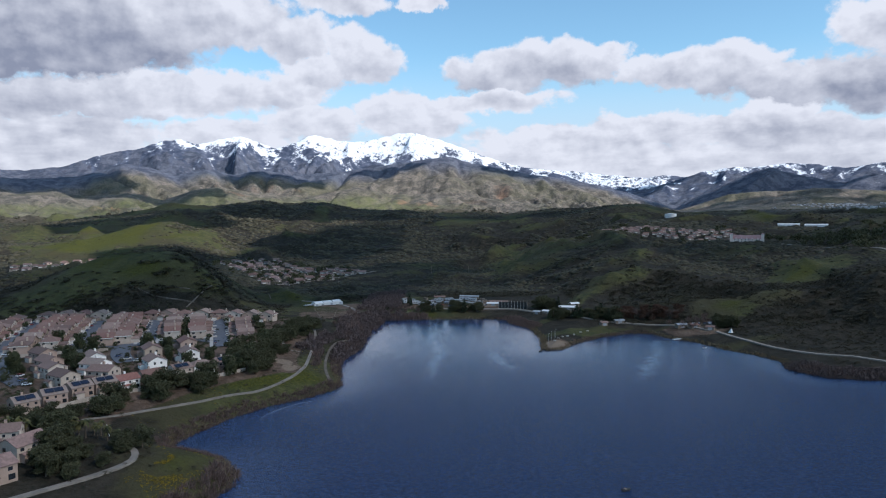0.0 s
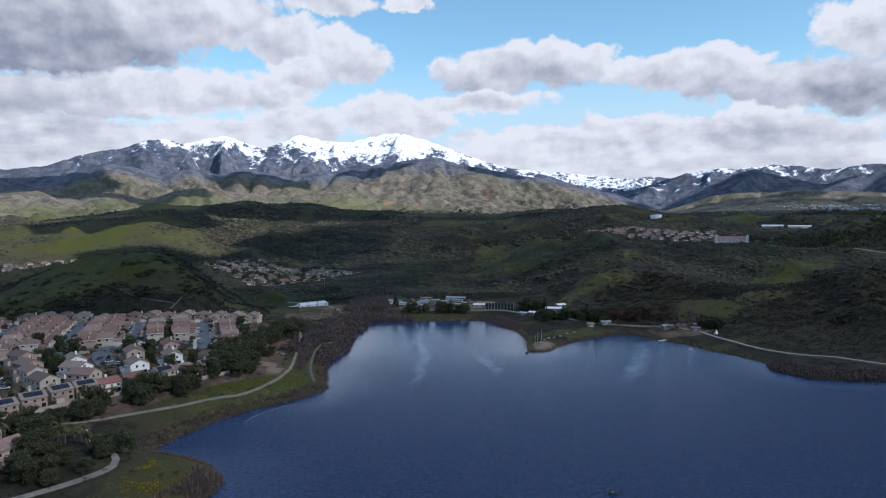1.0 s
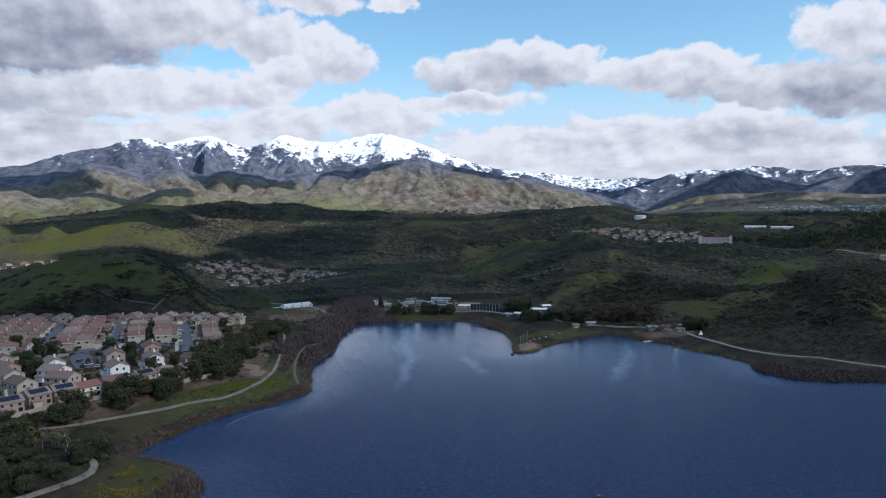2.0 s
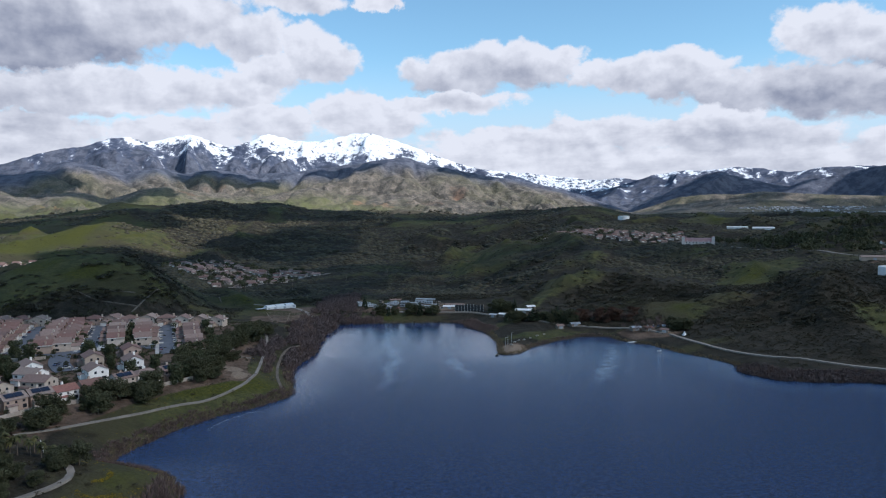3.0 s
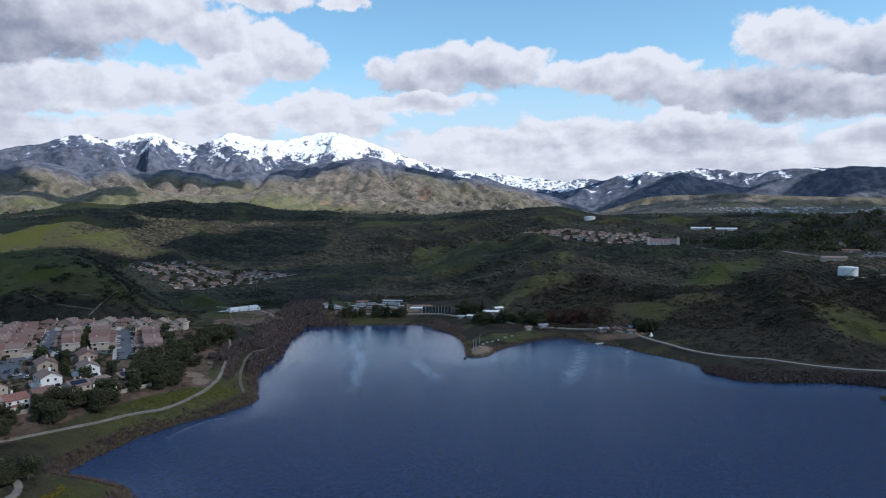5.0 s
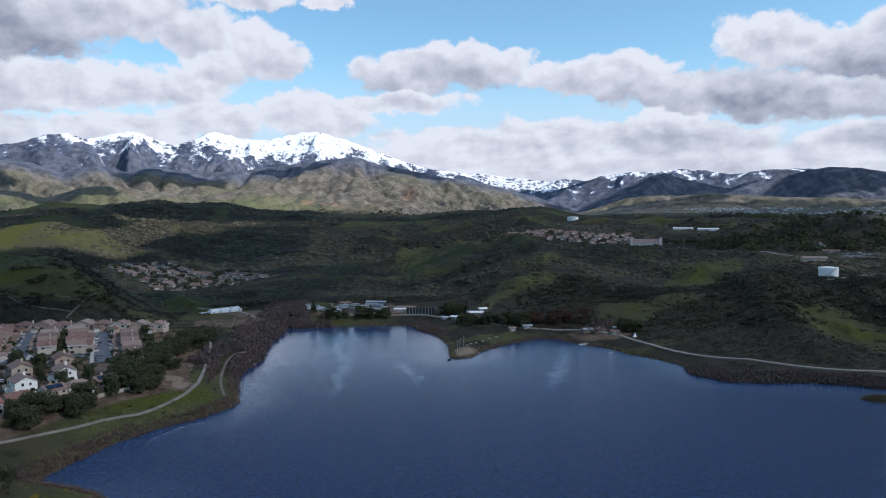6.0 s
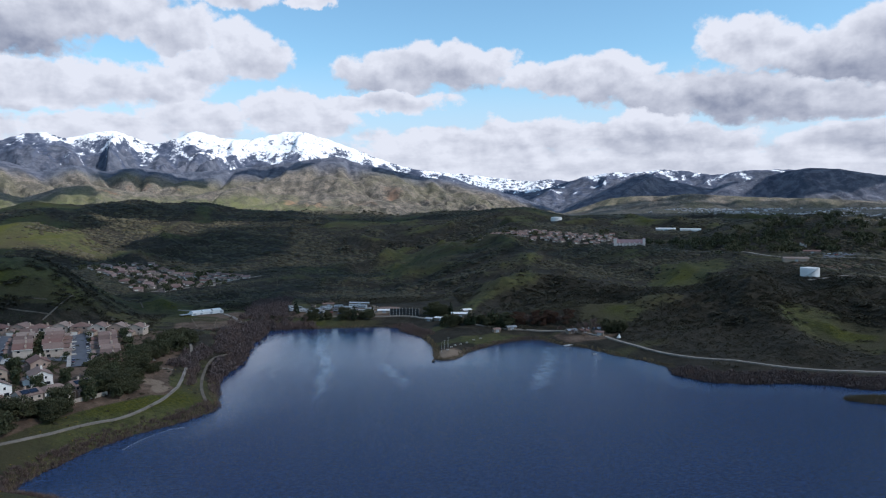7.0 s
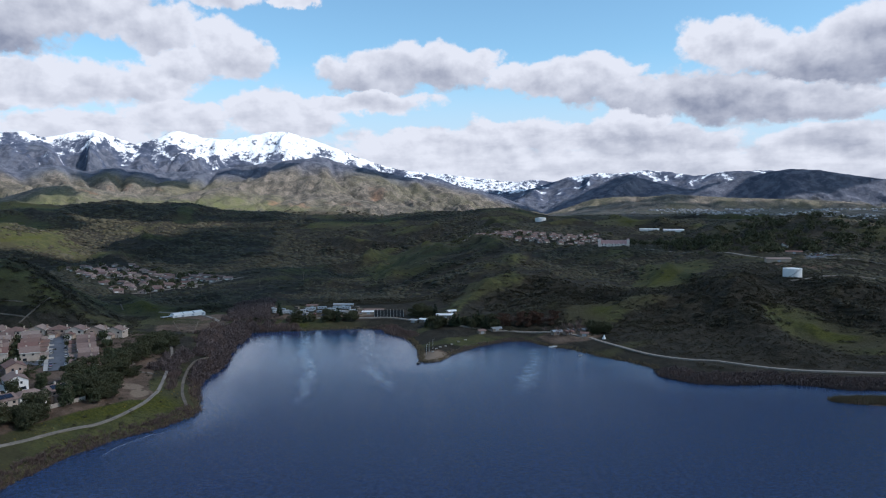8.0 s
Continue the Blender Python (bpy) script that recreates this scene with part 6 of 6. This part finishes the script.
def scatter(name, x, y, size, tall, template, faces, mat, label, category, jitter=0.22, seed=1, sink=0.25):
    """One joined mesh of many small plants, each a jittered copy of the template."""
    r = np.random.RandomState(seed)
    n, m = len(x), len(template)
    z = land(x, y)
    t = np.array(template)[None] * (1 + r.uniform(-jitter, jitter, (n, m, 3)))
    a = r.uniform(0, 2 * np.pi, n)[:, None]
    px = (t[..., 0] * np.cos(a) - t[..., 1] * np.sin(a)) * size[:, None] + x[:, None]
    py = (t[..., 0] * np.sin(a) + t[..., 1] * np.cos(a)) * size[:, None] + y[:, None]
    pz = t[..., 2] * tall[:, None] + (z - sink * tall)[:, None]
    verts = np.stack([px, py, pz], -1).reshape(-1, 3)
    f = (np.array(faces)[None] + (np.arange(n) * m)[:, None, None]).reshape(-1, 3)
    me = bpy.data.meshes.new(name)
    me.vertices.add(len(verts)), me.loops.add(f.size), me.polygons.add(len(f))
    me.vertices.foreach_set("co", verts.ravel())
    me.loops.foreach_set("vertex_index", f.ravel().astype(np.int32))
    me.polygons.foreach_set("loop_start", np.arange(0, f.size, 3, dtype=np.int32))
    me.update(calc_edges=True)
    me.materials.append(mat)
    return tagged(new(name, me), label, category, kind="stuff")


def lump():
    bm = bmesh.new()
    bmesh.ops.create_icosphere(bm, subdivisions=1, radius=1.0)
    bm.verts.index_update()
    v, f = [tuple(p.co) for p in bm.verts], [tuple(q.index for q in p.verts) for p in bm.faces]
    bm.free()
    return v, f


def tuft(blades, rnd, lean=0.7, wide=0.10):
    v, f = [], []
    for i in range(blades):
        a, d, k = rnd.uniform(0, 6.28), rnd.uniform(0, 0.75), rnd.uniform(0.6, 1.0)
        x, y = math.cos(a) * d, math.sin(a) * d
        n = len(v)
        tx, ty = x + math.cos(a) * lean * rnd.uniform(0.1, 1), y + math.sin(a) * lean * rnd.uniform(0.1, 1)
        b = rnd.uniform(0, 6.28)
        v += [(x - wide * math.cos(b), y - wide * math.sin(b), 0.0), (x + wide * math.cos(b), y + wide * math.sin(b), 0.0), (tx, ty, k)]
        f.append((n, n + 1, n + 2))
    return v, f


def spray(count, rnd, leaf=0.38):
    """A leafy bush of loose triangles round a low dome."""
    v, f = [], []
    for i in range(count):
        a, u, k = rnd.uniform(0, 6.28), rnd.uniform(-0.2, 1), rnd.uniform(0.6, 1.05)
        w = math.sqrt(1 - u * u) * (1 + 0.3 * math.sin(3 * a))
        p = Vector((k * w * math.cos(a), k * w * math.sin(a), 0.1 + 0.85 * k * u))
        t = Euler((rnd.uniform(-0.9, 0.9), rnd.uniform(-0.9, 0.9), rnd.uniform(0, 6.28))).to_matrix()
        n = len(v)
        v += [tuple(p + t @ Vector(c)) for c in ((-leaf, -leaf * 0.7, 0), (leaf, -leaf * 0.5, 0), (0, leaf * 1.1, 0))]
        f.append((n, n + 1, n + 2))
    return v, f


def grow_scrub():
    r = np.random.RandomState(3)
    n = 150000
    az = np.radians(r.uniform(-40, 46, n))
    dist = 600 * (2900 / 600) ** r.random_sample(n)
    x, y = dist * np.sin(az), 10 + dist * np.cos(az)
    d, a = shore_distance(x, y), np.degrees(az)
    g = cover_of(x, y) + r.normal(0, 0.10, n)
    clump = fbm(x, y, 34, 3, 0.6, 71.0) + 0.5 * fbm(x, y, 110, 2, 0.5, 72.0)
    ravine = smooth(-folds(x, y), -0.2, 0.4)
    keep = (r.random_sample(n) < 0.10 + 0.9 * smooth(clump + 0.5 * ravine, -0.05, 0.45)) & (d > 22) & (g < 0.60 + 0.25 * (r.random_sample(n) < 0.12) + 1.0 * (r.random_sample(n) < 0.05)) & ~((a < -9) & (dist < 640))
    keep &= ~((a < -12) & (dist < 930) & (r.random_sample(n) < 0.55)) & ~((a > 8) & (dist < 850) & (r.random_sample(n) < 0.5))
    px, py = np.array(PLACED).T
    for i in range(0, len(px)):
        keep &= (x - px[i]) ** 2 + (y - py[i]) ** 2 > 110
    keep &= ~((x > -50) & (x < 130) & (y < 760)) & ~((x < -70) & (x > -150) & (y > 620) & (y < 745)) & ~((x > 180) & (x < 240) & (y < 590))
    x, y, dist = x[keep], y[keep], dist[keep]
    ravine = smooth(-folds(x, y), -0.1, 0.5)
    size = r.uniform(0.9, 2.9, len(x)) * (1 + ravine * (0.3 + 0.6 * smooth(dist, 900, 1400))) * (1 + 0.4 * smooth(dist, 800, 2200)) * np.where(r.random_sample(len(x)) < 0.07, 1.9, 1.0)
    v, f = lump()
    tall = size * r.uniform(0.35, 0.62, len(x))
    near = dist < 800
    vs, fs = spray(80, random.Random(3), 0.2)
    scatter("scrub", x[near], y[near], size[near], tall[near], vs, fs, SCRUB_LEAF, "dark green chaparral shrubs dotted over the slopes", "shrubs", 0.2, 3, 0.1)
    scatter("scrub", x[~near], y[~near], size[~near], tall[~near], v, f, SCRUB_LEAF, "dark green chaparral shrubs dotted over the hills", "shrubs", 0.3, 4).data.shade_smooth()
    # the slope just above the far shore, and the banks of the housing side
    n = 9000
    x, y = r.uniform(190, 560, n), r.uniform(380, 720, n)
    d = shore_distance(x, y)
    g = cover_of(x, y) + r.normal(0, 0.1, n)
    k = (d > 24) & (g < 0.66)
    for (ax, ay), (bx, by) in zip(SHORE_ROAD[:-1], SHORE_ROAD[1:]):
        t = np.clip(((x - ax) * (bx - ax) + (y - ay) * (by - ay)) / ((bx - ax) ** 2 + (by - ay) ** 2), 0, 1)
        k &= np.hypot(x - ax - t * (bx - ax), y - ay - t * (by - ay)) > 7.5
    x, y = x[k], y[k]
    size = r.uniform(0.5, 1.5, len(x))
    scatter("scrub", x, y, size, size * r.uniform(0.6, 0.95, len(x)), vs, fs, SCRUB_LEAF, "low brushwood on the slope above the gravel road", "shrubs", 0.2, 5, 0.1)
    n = 2600
    x, y = r.uniform(-200, -60, n), r.uniform(225, 640, n)
    d = shore_distance(x, y)
    k = (d > 34) & (d < 75) | (d > 4) & (r.random_sample(n) < 0.20)
    for i in range(len(px)):
        k &= (x - px[i]) ** 2 + (y - py[i]) ** 2 > 64
    x, y = x[k], y[k]
    size = r.uniform(0.5, 1.6, len(x))
    scatter("scrub", x, y, size, size * r.uniform(0.6, 1.0, len(x)), vs, fs, SCRUB_LEAF, "dark shrubs on the bank below the houses", "shrubs", 0.2, 6, 0.1)
    # hedges and shrubs of the gardens
    n = 5200
    x, y = r.uniform(-330, -110, n), r.uniform(285, 600, n)
    k = (shore_distance(x, y) > 34) & (fbm(x, y, 22, 2, 0.5, 44.0) > -0.12)
    for i in range(len(px)):
        k &= (x - px[i]) ** 2 + (y - py[i]) ** 2 > 52
    s0, q0 = x * STREET[0] + y * STREET[1], x * ACROSS[0] + y * ACROSS[1]
    for q in (-127, -81.8, -41, 6):
        k &= ~((np.abs(q0 - q) < 7.6) & (s0 > 455) & (s0 < 634))
    k &= np.hypot(x + 190, y - 418) > 16
    x, y = x[k], y[k]
    size = r.uniform(0.5, 1.7, len(x))
    scatter("garden_shrubs", x, y, size, size * r.uniform(0.7, 1.2, len(x)), vs, fs, LEAF_OAK, "green hedges and shrubs between the houses", "shrubs", 0.2, 7, 0.1)
    # trees along the skyline
    n = 170
    a = np.radians(np.concatenate([r.normal(-7.0, 1.6, 90), r.uniform(-32, 20, 80)]))
    dist = r.uniform(2380, 2500, n)
    x, y = dist * np.sin(a), 10 + dist * np.cos(a)
    size = r.uniform(3, 6, n)
    scatter("far_trees", x, y, size, size * r.uniform(0.9, 1.5, n), v, f, LEAF_PINE, "row of far dark trees along the ridge", "trees", 0.35, 8)


TRAIL_LINE = [(-67, 405), (-72, 422), (-77, 450), (-80, 481), (-79, 506), (-73, 522)]


def off_trail(x, y):
    ty = np.interp(y, [p[1] for p in TRAIL_LINE], [p[0] for p in TRAIL_LINE])
    return (np.abs(x - ty) > 4.0) | (y > 524) | (y < 408)


def near_shore(points, width, n, r):
    """Random spots on land within a strip along part of the shore."""
    p = np.array(points, float)
    leng = np.concatenate([[0], np.cumsum(np.hypot(*np.diff(p, axis=0).T))])
    s = r.uniform(0, leng[-1], n)
    x = np.interp(s, leng, p[:, 0]) + r.uniform(-width, width, n)
    y = np.interp(s, leng, p[:, 1]) + r.uniform(-width, width, n)
    d = shore_distance(x, y)
    k = (d > -1.5) & (d < width) & off_trail(x, y)
    return x[k], y[k]


def grow_thickets():
    r = np.random.RandomState(11)
    v, f = tuft(26, random.Random(5), 0.8, 0.085)
    strips = [(SHORE_WEST[15:], 16, 1300, 2.2, 3.5), (SHORE_EAST[1:8], 15, 1700, 1.8, 2.6), (SHORE_HEAD[3:6], 12, 500, 1.7, 2.6), (SHORE_WEST[1:5], 9, 500, 1.6, 3.0),
              (SHORE_WEST[5:15], 7, 1100, 1.3, 1.7), ([(-57, 655), (-24, 656)], 14, 500, 2.2, 3.8), (SHORE_HEAD[10:14], 6, 300, 1.0, 1.5)]
    for pts, width, n, size, tall in strips:
        x, y = near_shore(pts, width, n, r)
        s = r.uniform(0.6, 1.25, len(x))
        scatter("thicket", x, y, s * size, s * tall, v, f, TWIG, "leafless brown willow thicket at the water's edge", "thicket", 0.12, 12 + n, 0.04)
    # the tall brown willows between the stable yard and the water, and along the far road
    vb, fb = spray(240, random.Random(9), 0.14)
    n = 900
    x, y = r.uniform(-105, -40, n), r.uniform(465, 705, n)
    d = shore_distance(x, y)
    k = (d > -1) & (d < 24 + 10 * fbm(x, y, 40, 2, 0.5, 81.0)) & ~((x < -84) & (y > 632)) & off_trail(x, y) & ~((x > -52) & (y > 672))
    x, y = x[k], y[k]
    s = r.uniform(0.6, 1.3, len(x))
    scatter("thicket", x, y, s * 2.6, s * r.uniform(3.4, 6.0, len(x)), vb, fb, WILLOW, "tall purple-brown leafless willows along the water", "thicket", 0.15, 61, 0.05)
    n = 420
    x, y = r.uniform(-84, -44, n), r.uniform(690, 810, n)
    s = r.uniform(0.6, 1.2, n)
    scatter("thicket", x, y, s * 2.6, s * r.uniform(3.0, 5.0, n), vb, fb, WILLOW, "purple-brown leafless willows in the valley bottom", "thicket", 0.15, 64, 0.05)
    x, y = near_shore(SHORE_EAST[1:9], 15, 900, r)
    s = r.uniform(0.6, 1.3, len(x))
    scatter("thicket", x, y, s * 2.0, s * 2.6, vb, fb, WILLOW, "purple-brown willow brush below the gravel road", "thicket", 0.15, 62, 0.05)
    # yellow flowers on the near headland and along the meadow
    vf, ff = spray(14, random.Random(12), 0.3)
    x = np.concatenate([r.normal(-101, 5.0, 1500), r.uniform(-160, -70, 1300)])
    y = np.concatenate([r.normal(250, 8.0, 1500), r.uniform(250, 460, 1300)])
    d = shore_distance(x, y)
    k = (d > 4) & (d < 24) & (fbm(x, y, 18, 2, 0.5, 91.0) > np.where(y < 275, -0.25, 0.05))
    x, y = x[k], y[k]
    s = r.uniform(0.22, 0.55, len(x))
    scatter("flowers", x, y, s, s * 0.8, vf, ff, FLOWER, "yellow wild flowers in the meadow grass", "flowers", 0.2, 63, 0.05)
    v2, f2 = tuft(18, random.Random(6), 0.35, 0.07)
    x, y = near_shore(SHORE_WEST[1:] + SHORE_HEAD + SHORE_EAST[:8], 4.5, 5200, r)
    s = r.uniform(0.5, 1.2, len(x))
    scatter("reeds", x, y, s, s * 1.5, v2, f2, REED, "dry tan reeds fringing the shore", "reeds", 0.12, 50, 0.05)
    x, y = r.uniform(274, 345, 2600), r.uniform(335, 380, 2600)
    k = land(x, y) > 0.05
    x, y = x[k], y[k]
    s = r.uniform(0.7, 1.3, len(x))
    scatter("reeds", x, y, s * 1.3, s * 2.0, v2, f2, REED, "dry tan reeds covering the low bar", "reeds", 0.12, 51, 0.05)


def grow_groves():
    """The far trees of the tracts and the ridge, joined."""
    rnd = random.Random(8)
    v, f = [], []
    for i in range(90):
        a, u, k = rnd.uniform(0, 6.28), rnd.uniform(-0.9, 1), rnd.uniform(0.6, 1.05)
        w = math.sqrt(1 - u * u) * (1 + 0.35 * math.sin(3 * a))
        p = Vector((k * w * math.cos(a), k * w * math.sin(a), 0.62 + 0.36 * k * u))
        t = Euler((rnd.uniform(-1, 1), rnd.uniform(-1, 1), rnd.uniform(0, 6.28))).to_matrix()
        n = len(v)
        v += [tuple(p + t @ Vector(c)) for c in ((-0.2, -0.16, 0), (0.22, -0.1, 0), (0, 0.22, 0))]
        f.append((n, n + 1, n + 2))
    far = np.array(FAR)
    size = far[:, 2] * np.random.RandomState(4).uniform(4, 6, len(far))
    near = np.array(GARDEN)
    low = near[:, 2] * np.random.RandomState(6).uniform(2.2, 3.0, len(near))
    scatter("garden_trees", near[:, 0], near[:, 1], low, low * 2.1, v, f, LEAF_GUM, "small green trees between the rows of houses", "trees", 0.08, 10, 0.02)
    scatter("grove", far[:, 0], far[:, 1], size, size * 1.7, v, f, LEAF_OAK, "dark trees among the far houses and along the ridge", "trees", 0.08, 9, 0.02)


grow_scrub()
grow_thickets()
grow_groves()
